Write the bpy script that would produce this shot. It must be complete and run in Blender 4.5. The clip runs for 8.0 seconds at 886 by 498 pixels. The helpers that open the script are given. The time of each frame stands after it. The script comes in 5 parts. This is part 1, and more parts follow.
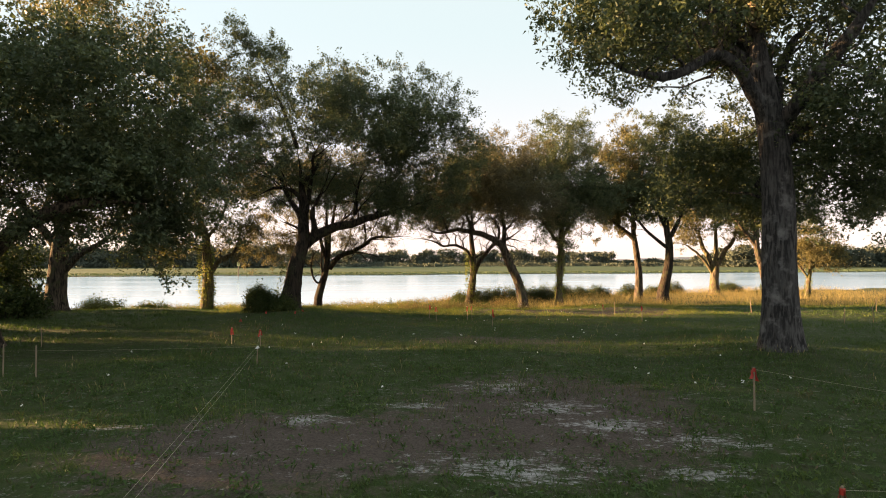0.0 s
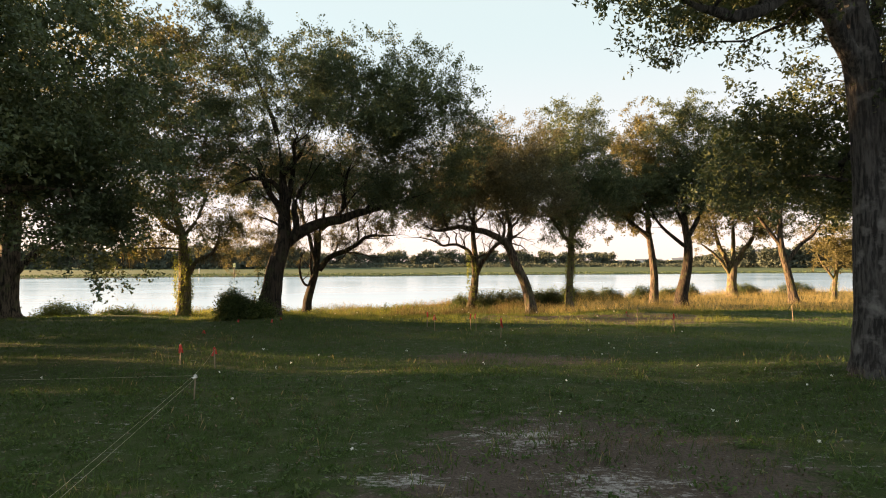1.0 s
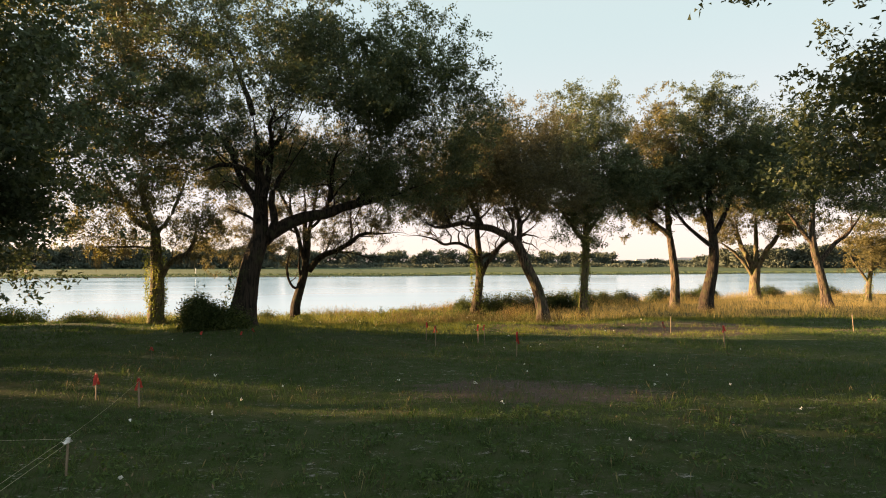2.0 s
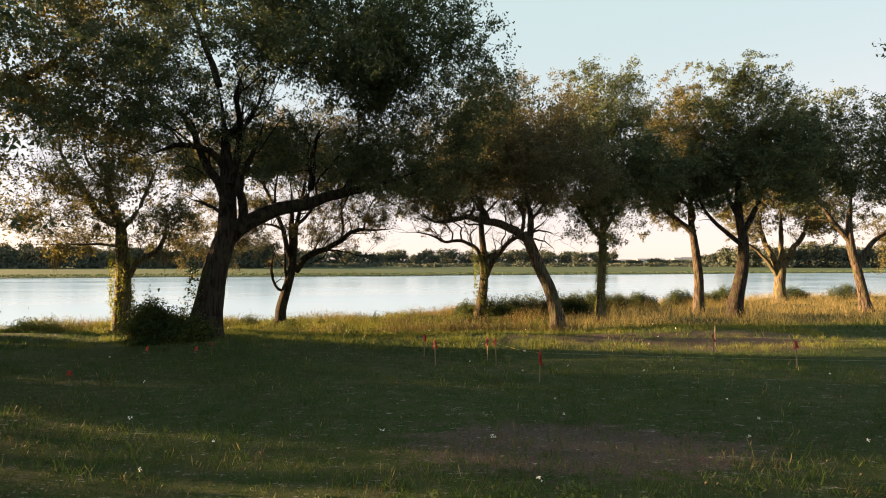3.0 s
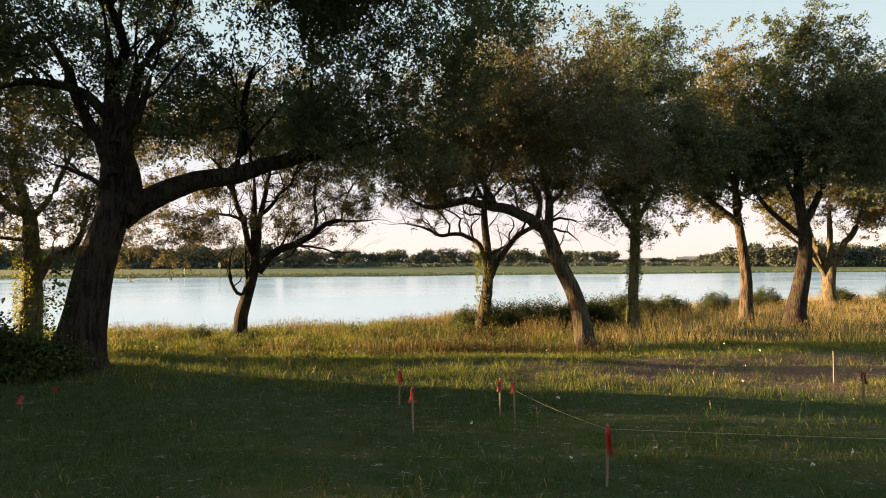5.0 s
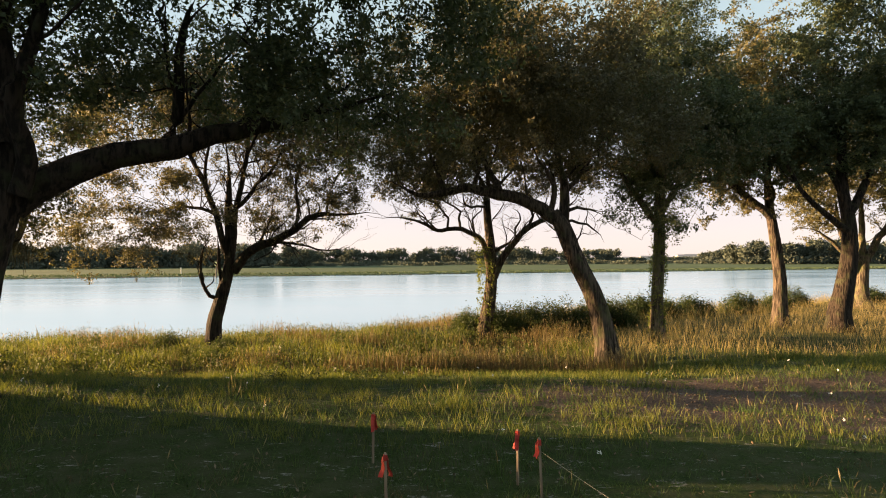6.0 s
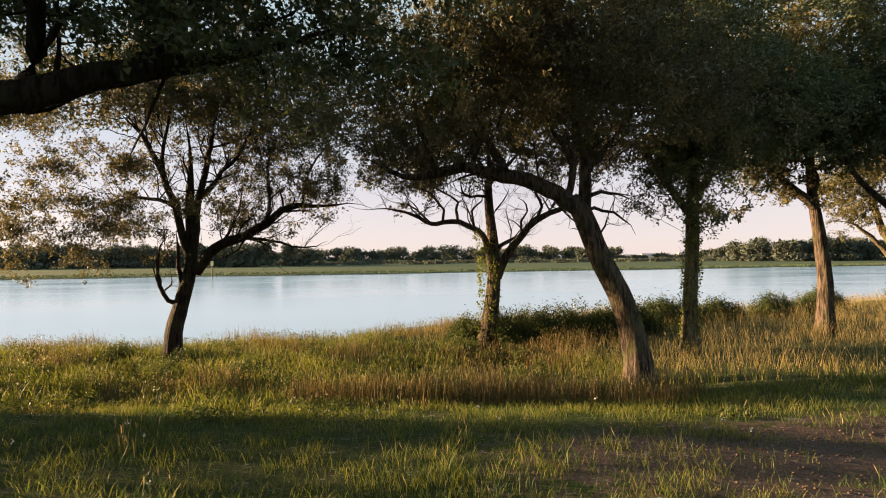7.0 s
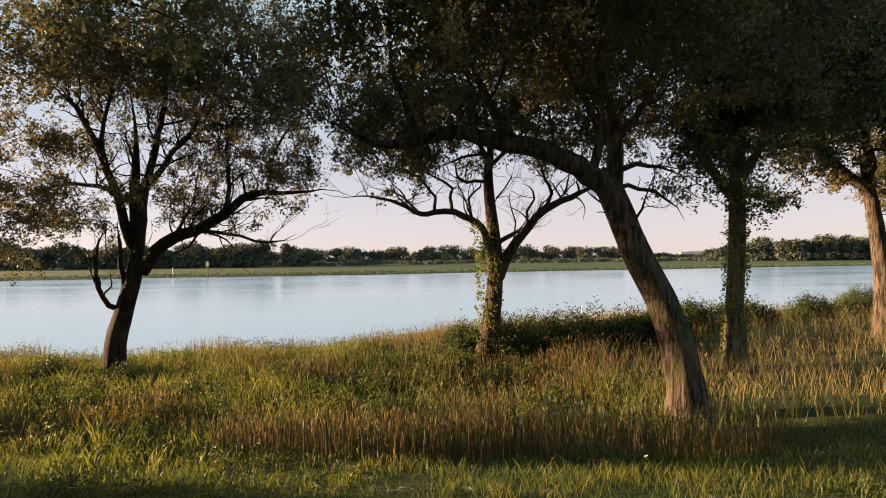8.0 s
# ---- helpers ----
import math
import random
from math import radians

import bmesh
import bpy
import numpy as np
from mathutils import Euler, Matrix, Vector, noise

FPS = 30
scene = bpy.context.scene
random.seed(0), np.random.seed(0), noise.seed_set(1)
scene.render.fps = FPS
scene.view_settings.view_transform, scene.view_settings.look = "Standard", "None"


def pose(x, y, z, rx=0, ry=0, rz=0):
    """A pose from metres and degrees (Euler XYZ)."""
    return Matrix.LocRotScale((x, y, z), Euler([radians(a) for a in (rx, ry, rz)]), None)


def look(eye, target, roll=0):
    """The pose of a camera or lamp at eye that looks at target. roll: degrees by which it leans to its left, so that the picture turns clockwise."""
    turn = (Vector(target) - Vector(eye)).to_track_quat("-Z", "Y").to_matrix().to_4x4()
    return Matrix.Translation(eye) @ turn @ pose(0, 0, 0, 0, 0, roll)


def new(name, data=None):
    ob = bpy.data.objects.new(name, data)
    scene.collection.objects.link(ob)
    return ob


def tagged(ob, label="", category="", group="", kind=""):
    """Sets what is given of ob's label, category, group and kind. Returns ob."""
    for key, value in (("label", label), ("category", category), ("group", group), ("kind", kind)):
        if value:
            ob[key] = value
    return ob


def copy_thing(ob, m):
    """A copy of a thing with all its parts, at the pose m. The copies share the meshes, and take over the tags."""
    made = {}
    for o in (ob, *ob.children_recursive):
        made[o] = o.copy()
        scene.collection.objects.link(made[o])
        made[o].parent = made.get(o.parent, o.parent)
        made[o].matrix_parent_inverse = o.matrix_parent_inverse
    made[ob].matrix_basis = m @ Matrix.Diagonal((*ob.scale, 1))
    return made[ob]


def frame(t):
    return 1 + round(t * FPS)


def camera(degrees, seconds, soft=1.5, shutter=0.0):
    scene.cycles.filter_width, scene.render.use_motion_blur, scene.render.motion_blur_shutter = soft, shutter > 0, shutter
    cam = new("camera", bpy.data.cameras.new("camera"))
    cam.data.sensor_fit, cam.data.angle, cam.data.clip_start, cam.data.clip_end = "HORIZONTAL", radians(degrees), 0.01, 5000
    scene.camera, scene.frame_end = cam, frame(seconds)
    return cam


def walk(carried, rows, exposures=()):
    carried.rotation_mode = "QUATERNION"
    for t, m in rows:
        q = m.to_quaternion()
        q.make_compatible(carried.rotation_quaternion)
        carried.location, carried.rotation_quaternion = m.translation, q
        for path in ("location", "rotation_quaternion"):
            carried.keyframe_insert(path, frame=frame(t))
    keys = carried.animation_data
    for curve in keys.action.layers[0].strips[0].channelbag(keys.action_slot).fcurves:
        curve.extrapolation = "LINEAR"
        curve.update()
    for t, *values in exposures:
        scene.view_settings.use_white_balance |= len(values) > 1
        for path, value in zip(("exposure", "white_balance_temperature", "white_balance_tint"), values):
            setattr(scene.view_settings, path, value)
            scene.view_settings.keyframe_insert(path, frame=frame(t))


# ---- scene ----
cam = camera(76.0, 8.0, soft=1.0, shutter=0.1)
PATH = [
    (0, (0.116, -0.299, 2.558), (0.115, 1.7, 2.611), 0.0),
    (0.5, (0.125, 1.411, 2.54), (0.125, 3.41, 2.595), 0.0),
    (1, (0.11, 3.22, 2.56), (0.111, 5.219, 2.616), -0.05),
    (1.5, (0.08, 5.042, 2.60), (0.08, 7.042, 2.656), 0.0),
    (3, (0.0, 10.479, 2.622), (0.0, 12.479, 2.676), 0.0),
    (3.5, (0.09, 12.112, 2.616), (0.091, 14.111, 2.67), 0.0),
    (4, (0.175, 13.682, 2.597), (0.177, 15.681, 2.65), 0.0),
    (4.5, (0.233, 15.14, 2.56), (0.233, 17.139, 2.614), -0.05),
    (6, (0.39, 19.735, 2.55), (0.387, 21.734, 2.598), -0.3),
    (6.5, (0.5, 21.428, 2.555), (0.494, 23.428, 2.599), -0.45),
    (7, (0.615, 23.167, 2.54), (0.609, 25.166, 2.583), -0.55),
    (7.5, (0.74, 24.884, 2.48), (0.735, 26.883, 2.525), -0.62),
    (8, (0.895, 26.597, 2.433), (0.887, 28.597, 2.477), -0.65),
]
walk(cam, [(t, look(eye, target, roll)) for t, eye, target, roll in PATH],
     exposures=[(0, 2.80, 8700, 31), (0.8, 2.78, 8700, 30), (1.5, 2.64, 8600, 28), (3.5, 2.55, 8400, 26), (6.5, 2.36, 7900, 27), (8, 2.12, 7600, 28)])

# ---- light ----
SUN_EL, SUN_AZ = radians(7.5), radians(280.0)   # azimuth clockwise from +y
TO_SUN = Vector((math.sin(SUN_AZ) * math.cos(SUN_EL), math.cos(SUN_AZ) * math.cos(SUN_EL), math.sin(SUN_EL)))
world = bpy.data.worlds.new("evening_sky")
world.use_nodes = True
scene.world = world
wn, wl = world.node_tree.nodes, world.node_tree.links
sky = wn.new("ShaderNodeTexSky")
sky.sky_type = "NISHITA"
sky.sun_disc = False
sky.sun_elevation, sky.sun_rotation = SUN_EL, SUN_AZ
sky.air_density, sky.dust_density, sky.ozone_density = 0.8, 0.32, 1.9
bg = wn["Background"]
bg.inputs["Strength"].default_value = 0.15
ray = wn.new("ShaderNodeTexCoord")
height = wn.new("ShaderNodeSeparateXYZ")
wl.new(ray.outputs["Generated"], height.inputs[0])
haze = wn.new("ShaderNodeValToRGB")   # a thin even veil of high cloud: rosy haze low down, pale cyan above
haze.color_ramp.interpolation = "EASE"
stops = haze.color_ramp.elements
stops[0].position, stops[0].color = 0.0, (0.92, 0.95, 1.06, 1)
stops[1].position, stops[1].color = 0.40, (0.58, 0.93, 1.05, 1)
wl.new(height.outputs["Z"], haze.inputs["Fac"])
veil = wn.new("ShaderNodeMix")
veil.data_type = "RGBA"
veil.inputs[0].default_value = 0.92
wl.new(haze.outputs["Color"], veil.inputs[7])
wl.new(sky.outputs["Color"], veil.inputs[6])
wl.new(veil.outputs[2], bg.inputs["Color"])
sun = bpy.data.lights.new("sun", "SUN")
sun.energy, sun.angle, sun.color = 5.0, radians(0.6), (1.0, 0.74, 0.42)
sun_ob = new("sun", sun)
sun_ob.matrix_world = look(TO_SUN * 200, (0, 0, 0))


# ---- materials ----
class Mat:
    """A small builder of node materials."""

    def __init__(self, name):
        self.m = bpy.data.materials.new(name)
        self.m.use_nodes = True
        self.n, self.l = self.m.node_tree.nodes, self.m.node_tree.links
        self.n.clear()
        self.out = self.n.new("ShaderNodeOutputMaterial")

    def node(self, kind, **inputs):
        nd = self.n.new(kind)
        for k, v in inputs.items():
            key = k.replace("_", " ")
            if hasattr(v, "is_output"):
                self.l.new(v, nd.inputs[key])
            else:
                nd.inputs[key].default_value = v
        return nd

    def coord(self):
        return self.n.new("ShaderNodeNewGeometry").outputs["Position"]

    def noise(self, scale, detail=4.0, rough=0.55, vec=None, stretch=None, shift=None):
        vec = vec or self.coord()
        if stretch or shift:
            mp = self.node("ShaderNodeMapping", Vector=vec)
            mp.inputs["Scale"].default_value = stretch or (1, 1, 1)
            mp.inputs["Location"].default_value = shift or (0, 0, 0)
            vec = mp.outputs["Vector"]
        nd = self.node("ShaderNodeTexNoise", Vector=vec, Scale=scale, Detail=detail, Roughness=rough)
        return nd.outputs["Fac"]

    def ramp(self, fac, stops):
        nd = self.n.new("ShaderNodeValToRGB")
        self.l.new(fac, nd.inputs["Fac"])
        e = nd.color_ramp.elements
        while len(e) < len(stops):
            e.new(0.5)
        for s, (p, c) in zip(e, stops):
            s.position = p
            s.color = (*c, 1) if len(c) == 3 else c
        return nd.outputs["Color"]

    def mix(self, fac, a, b, blend="MIX"):
        nd = self.n.new("ShaderNodeMix")
        nd.data_type, nd.blend_type = "RGBA", blend
        for key, v in ((0, fac), (6, a), (7, b)):
            if hasattr(v, "is_output"):
                self.l.new(v, nd.inputs[key])
            elif key == 0:
                nd.inputs[0].default_value = v
            else:
                nd.inputs[key].default_value = (*v, 1)
        return nd.outputs[2]

    def calc(self, op, a, b=0.0, clamp=False):
        nd = self.n.new("ShaderNodeMath")
        nd.operation, nd.use_clamp = op, clamp
        for i, v in enumerate((a, b)):
            if hasattr(v, "is_output"):
                self.l.new(v, nd.inputs[i])
            else:
                nd.inputs[i].default_value = v
        return nd.outputs[0]

    def bump(self, height, strength=0.5, dist=0.02):
        nd = self.node("ShaderNodeBump", Height=height, Strength=strength, Distance=dist)
        return nd.outputs["Normal"]

    def done(self, shader):
        self.l.new(shader, self.out.inputs["Surface"])
        return self.m

    def surface(self, colour, rough=0.8, normal=None, spec=0.3, metal=0.0, ior=1.5):
        bs = self.node("ShaderNodeBsdfPrincipled")
        for key, v in (("Base Color", colour), ("Roughness", rough), ("Normal", normal), ("Specular IOR Level", spec), ("Metallic", metal), ("IOR", ior)):
            if v is None:
                continue
            if hasattr(v, "is_output"):
                self.l.new(v, bs.inputs[key])
            else:
                bs.inputs[key].default_value = (*v, 1) if isinstance(v, tuple) else v
        return self.done(bs.outputs["BSDF"])


def leaf_material(name, dark, mid, light, through_part=0.28, gloss=0.55):
    """Foliage: each leaf its own tone, clump-sized tone patches that imitate clump shading, part of the light passing
    through.
    """
    m = Mat(name)
    isl = m.n.new("ShaderNodeNewGeometry").outputs["Random Per Island"]
    big = m.noise(0.7, 3.0)
    tone = m.calc("ADD", m.calc("MULTIPLY", isl, 0.32), m.calc("MULTIPLY", big, 0.84))
    col = m.ramp(tone, [(0.18, dark), (0.55, mid), (0.98, light)])
    bs = m.node("ShaderNodeBsdfPrincipled", Roughness=gloss)
    bs.inputs["Specular IOR Level"].default_value = 0.2
    m.l.new(col, bs.inputs["Base Color"])
    tr = m.node("ShaderNodeBsdfTranslucent")
    warm = m.mix(0.35, col, (1.0, 0.95, 0.35), "MULTIPLY")
    m.l.new(m.mix(1.0, warm, (1.4, 1.4, 1.1), "MULTIPLY"), tr.inputs["Color"])
    mx = m.node("ShaderNodeMixShader", Fac=through_part)
    m.l.new(bs.outputs[0], mx.inputs[1])
    m.l.new(tr.outputs[0], mx.inputs[2])
    return m.done(mx.outputs[0])


def bark_material(name, dark, light, moss=None, moss_amount=0.5):
    m = Mat(name)
    ridges = m.noise(17.0, 6.0, 0.6, stretch=(1, 1, 0.13))
    plates = m.noise(6.0, 4.0, 0.6, stretch=(1, 1, 0.3))
    lumps = m.noise(1.3, 3.0)
    ridges = m.calc("ADD", m.calc("MULTIPLY", ridges, 0.65), m.calc("MULTIPLY", plates, 0.35))
    col = m.ramp(ridges, [(0.445, dark), (0.56, light)])
    col = m.mix(m.ramp(lumps, [(0.35, (0, 0, 0)), (0.7, (0.5, 0.5, 0.5))]), col, tuple(c * 0.55 for c in light))
    if moss:
        fac = m.ramp(m.noise(2.6, 5.0), [(0.62 - 0.3 * moss_amount, (0, 0, 0)), (0.75 - 0.2 * moss_amount, (1, 1, 1))])
        col = m.mix(m.calc("MULTIPLY", fac, 0.8), col, moss)
    return m.surface(col, 0.9, m.bump(ridges, 1.0, 0.15), 0.15)


BARK = bark_material("oak_bark", (0.013, 0.010, 0.008), (0.118, 0.092, 0.070), (0.07, 0.08, 0.035), 0.3)
# darker copy of the oak bark, with trunk shade put into its colour
BARK_SHADED = bark_material("shaded_oak_bark", (0.009, 0.007, 0.006), (0.05, 0.038, 0.029), (0.05, 0.055, 0.028), 0.3)
# lichen bark lightened for the sunlit trunks: sunlight put into the colour
BARK_PALE = bark_material("sun_paled_lichen_bark", (0.036, 0.028, 0.021), (0.185, 0.148, 0.105), (0.11, 0.12, 0.05), 0.5)
BARK_GREY = bark_material("grey_fissured_bark", (0.020, 0.019, 0.019), (0.092, 0.088, 0.086), (0.20, 0.195, 0.19), 0.25)
LEAF_OAK = leaf_material("oak_leaves", (0.040, 0.041, 0.028), (0.084, 0.081, 0.048), (0.20, 0.168, 0.08))
LEAF_DEEP = leaf_material("deep_green_oak_leaves", (0.028, 0.042, 0.026), (0.058, 0.084, 0.047), (0.145, 0.158, 0.068))
# warmer copy of the oak leaves, low sunlight put into the colour
LEAF_SUNLIT = leaf_material("sun_tinted_oak_leaves", (0.038, 0.042, 0.023), (0.088, 0.086, 0.043), (0.20, 0.17, 0.075), 0.36)
LEAF_BUSH = leaf_material("shrub_leaves", (0.012, 0.022, 0.008), (0.032, 0.054, 0.017), (0.10, 0.12, 0.035))
LEAF_IVY = leaf_material("ivy_leaves", (0.04, 0.06, 0.015), (0.10, 0.13, 0.03), (0.24, 0.24, 0.06), 0.4)
MOSS = leaf_material("hanging_moss", (0.12, 0.11, 0.07), (0.22, 0.20, 0.13), (0.34, 0.30, 0.20), 0.3, 0.9)
# far leaves paled and greyed: distance haze painted into their colour
HAZED_FAR_LEAF = leaf_material("hazed_far_woods_leaves", (0.056, 0.072, 0.058), (0.068, 0.085, 0.066), (0.085, 0.1, 0.073), 0.05, 1.0)
# lawn blades darkened, tall grass lightened: shade and sun put into the colours
BLADE = leaf_material("shade_darkened_lawn_blades", (0.019, 0.041, 0.012), (0.043, 0.086, 0.025), (0.108, 0.132, 0.044), 0.35, 0.55)
TALL = leaf_material("sun_lightened_tall_blades", (0.038, 0.062, 0.015), (0.102, 0.126, 0.030), (0.24, 0.225, 0.066), 0.40, 0.6)
STRAW = leaf_material("dry_grass_heads", (0.10, 0.08, 0.045), (0.20, 0.16, 0.09), (0.34, 0.28, 0.17), 0.35, 0.7)


# ---- shape of the land ----
WATER_Z = -1.9


def ss(a, b, v):
    t = np.clip((v - a) / (b - a), 0.0, 1.0)
    return t * t * (3 - 2 * t)


def near_shore(x):
    return 58 + 0.38 * np.clip(x, -60, 160) + 1.3 * np.sin(x * 0.23) + 0.7 * np.sin(x * 0.61 + 1)


def far_shore(x):
    return 235 + 0.34 * np.clip(x, -500, 900) + 3 * np.sin(x * 0.05) + 1.5 * np.sin(x * 0.13)


def land(x, y):
    """Height of the ground."""
    x, y = np.asarray(x, float), np.asarray(y, float)
    right = ss(1, 11, x)
    z = -(1 - right) * (0.95 + 0.25 * ss(-2, -9, x)) * ss(31, 39, y) - right * 0.45 * ss(33, 40, y)
    sh = near_shore(x)
    z = z - (WATER_Z * -1 + z - 0.25) * ss(-9, -0.5, y - sh) * 0.85
    z = z + (WATER_Z - 1.6 - z) * ss(-1.5, 6, y - sh)
    fs = far_shore(x)
    far_z = WATER_Z + 0.55 + 2.4 * ss(300, 750, y)
    z = z + (far_z - z) * ss(-2, 5, y - fs)
    z = z + 0.30 * np.exp(-((x - 9.2) ** 2 + (y - 15.2) ** 2) / 5.0)
    z = z + 0.30 * np.exp(-((x + 8.4) ** 2 + (y - 29.3) ** 2) / 5.0)
    z = z + (0.05 * np.sin(x * 0.7 + 0.4 * y) + 0.04 * np.sin(y * 0.9 - 0.3 * x)) * (1 - ss(80, 200, y))
    side = ss(1.5, 5, x) * (1 - ss(18, 24, x))
    for mid_y in (31.4, 29.7):
        z = z - 0.11 * side * np.exp(-((y - mid_y + 0.05 * (x - 8)) / 0.28) ** 2)
    return z


def mesh_object(name, verts, faces_per, mat, parent=None, smooth=False):
    """A mesh from arrays: verts (n, 3), faces (m, k) of equal length k, or a list of such arrays."""
    me = bpy.data.meshes.new(name)
    groups = faces_per if isinstance(faces_per, list) else [faces_per]
    groups = [np.asarray(g, np.int32) for g in groups if len(g)]
    loops = np.concatenate([g.ravel() for g in groups])
    sizes = np.concatenate([np.full(len(g), g.shape[1], np.int32) for g in groups])
    me.vertices.add(len(verts))
    me.vertices.foreach_set("co", np.asarray(verts, np.float32).ravel())
    me.loops.add(len(loops))
    me.loops.foreach_set("vertex_index", loops)
    me.polygons.add(len(sizes))
    me.polygons.foreach_set("loop_start", np.concatenate([[0], np.cumsum(sizes)[:-1]]).astype(np.int32))
    if smooth:
        me.polygons.foreach_set("use_smooth", np.ones(len(sizes), bool))
    me.update(calc_edges=True)
    me.materials.append(mat)
    ob = new(name, me)
    if parent:
        ob.parent = parent
    return ob


def part(name, bm, material, parent, label=""):
    me = bpy.data.meshes.new(name)
    bm.to_mesh(me)
    bm.free()
    me.materials.append(material)
    ob = new(name, me)
    ob.parent = parent
    return tagged(ob, label)


def steps(edges):
    return np.unique(np.concatenate([np.arange(a, b, s) for a, b, s in edges]))


# ground: one sheet to the horizon
gx = steps([(-3000, -400, 200), (-400, -60, 20), (-60, -22, 2), (-22, 30, 0.5), (30, 70, 2), (70, 400, 15), (400, 3001, 200)])
gy = steps([(-600, -40, 60), (-40, -6, 3), (-6, 27.5, 0.5), (27.5, 33, 0.14), (33, 70, 0.5), (70, 100, 3), (100, 420, 8), (420, 1000, 40), (1000, 4001, 300)])
X, Y = np.meshgrid(gx, gy)
Z = land(X, Y)
gv = np.stack([X.ravel(), Y.ravel(), Z.ravel()], 1)
nx, ny = len(gx), len(gy)
ii = (np.arange(ny - 1)[:, None] * nx + np.arange(nx - 1)[None]).ravel()

g = Mat("meadow_ground")
pos = g.coord()
sep = g.node("ShaderNodeSeparateXYZ", Vector=pos)
px, py, pz = sep.outputs
fine, mid, big = g.noise(28, 6.0, 0.65), g.noise(3.2, 5.0), g.noise(0.35, 4.0)
# turf colour lowered as well, to deepen the lawn's shade
turf = g.ramp(fine, [(0.3, (0.014, 0.027, 0.008)), (0.7, (0.041, 0.068, 0.018))])
turf = g.mix(g.ramp(mid, [(0.42, (0, 0, 0)), (0.68, (1, 1, 1))]), turf, (0.052, 0.058, 0.028))
soil = g.ramp(fine, [(0.3, (0.046, 0.033, 0.028)), (0.75, (0.13, 0.096, 0.080))])


def blob(mat, cx, cy, rx, ry):
    """1 in the middle of an ellipse on the ground, 0 outside."""
    dx = mat.calc("MULTIPLY", mat.calc("SUBTRACT", px, cx), 1 / rx)
    dy = mat.calc("MULTIPLY", mat.calc("SUBTRACT", py, cy), 1 / ry)
    d = mat.calc("ADD", mat.calc("MULTIPLY", dx, dx), mat.calc("MULTIPLY", dy, dy))
    return mat.calc("SUBTRACT", 1.0, mat.calc("POWER", d, 0.5), True)


bare = g.calc("ADD", blob(g, 2.0, 9.9, 3.6, 4.6), g.calc("ADD", blob(g, -2.4, 7.6, 3.4, 2.4), blob(g, 2.0, 18.7, 3.5, 1.9)))
bare = g.calc("ADD", bare, g.calc("MULTIPLY", blob(g, 9.0, 30.2, 10.0, 3.0), 1.3))
bare_fac = g.ramp(g.calc("ADD", g.calc("MULTIPLY", bare, 0.8), g.calc("ADD", g.calc("MULTIPLY", mid, 0.6), g.calc("MULTIPLY", g.noise(9, 5.0, 0.65), 0.7))), [(0.82, (0, 0, 0)), (1.04, (1, 1, 1))])
col = g.mix(bare_fac, turf, soil)
sandy = blob(g, 1.4, 11.9, 1.3, 1.0)
for bx0, by0, brx, bry in ((2.1, 9.9, 1.2, 0.8), (2.8, 8.8, 1.4, 0.6), (-0.4, 10.1, 1.0, 0.4), (-2.1, 8.8, 0.9, 0.5), (3.9, 8.0, 1.3, 0.5), (-5.0, 8.6, 0.8, 0.35), (1.0, 6.9, 1.7, 0.8), (3.3, 6.9, 1.2, 0.4)):
    sandy = g.calc("MAXIMUM", sandy, blob(g, bx0, by0, brx, bry))
broken = g.calc("ADD", g.calc("MULTIPLY", g.noise(3.6, 6.0, 0.7, stretch=(0.6, 1.3, 1)), 0.5), g.calc("MULTIPLY", g.noise(19.0, 4.0, 0.7, stretch=(0.6, 1.2, 1)), 0.5))
sand_fac = g.ramp(g.calc("ADD", g.calc("MULTIPLY", sandy, 0.135), broken), [(0.57, (0, 0, 0)), (0.66, (1, 1, 1))])
col = g.mix(sand_fac, col, g.ramp(fine, [(0.3, (0.20, 0.18, 0.17)), (0.7, (0.42, 0.385, 0.375))]))
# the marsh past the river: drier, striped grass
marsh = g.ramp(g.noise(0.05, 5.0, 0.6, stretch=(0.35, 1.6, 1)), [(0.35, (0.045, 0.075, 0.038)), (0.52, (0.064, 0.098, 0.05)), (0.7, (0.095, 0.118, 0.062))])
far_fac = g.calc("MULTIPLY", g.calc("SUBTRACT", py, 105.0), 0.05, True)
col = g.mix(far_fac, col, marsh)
mud = g.calc("MULTIPLY", g.calc("SUBTRACT", WATER_Z + 0.28, pz), 6.0, True)
col = g.mix(mud, col, (0.05, 0.042, 0.032))
GROUND = g.surface(col, 0.95, g.bump(g.calc("ADD", fine, g.calc("MULTIPLY", mid, 1.5)), 0.8, 0.04), 0.1)
ground = mesh_object("ground", gv, np.stack([ii, ii + 1, ii + nx + 1, ii + nx], 1), GROUND, smooth=True)
tagged(ground, "grassy riverbank ground with sandy bare patches and marsh beyond", "ground", kind="structure")

w = Mat("river_water")
ripple = w.noise(0.9, 4.0, 0.5, stretch=(0.5, 1.0, 1))
swell = w.noise(0.08, 3.0, 0.5, stretch=(0.4, 1.0, 1))
WATER = w.surface((0.25, 0.49, 0.68), w.ramp(swell, [(0.35, (0.10, 0.10, 0.10)), (0.7, (0.16, 0.16, 0.16))]), w.bump(ripple, 0.035, 0.05), 1.0, ior=2.9)
wx = np.linspace(-3000, 3000, 61)
wy = np.concatenate([np.linspace(20, 700, 35)])
WX, WY = np.meshgrid(wx, wy)
wi = (np.arange(len(wy) - 1)[:, None] * len(wx) + np.arange(len(wx) - 1)[None]).ravel()
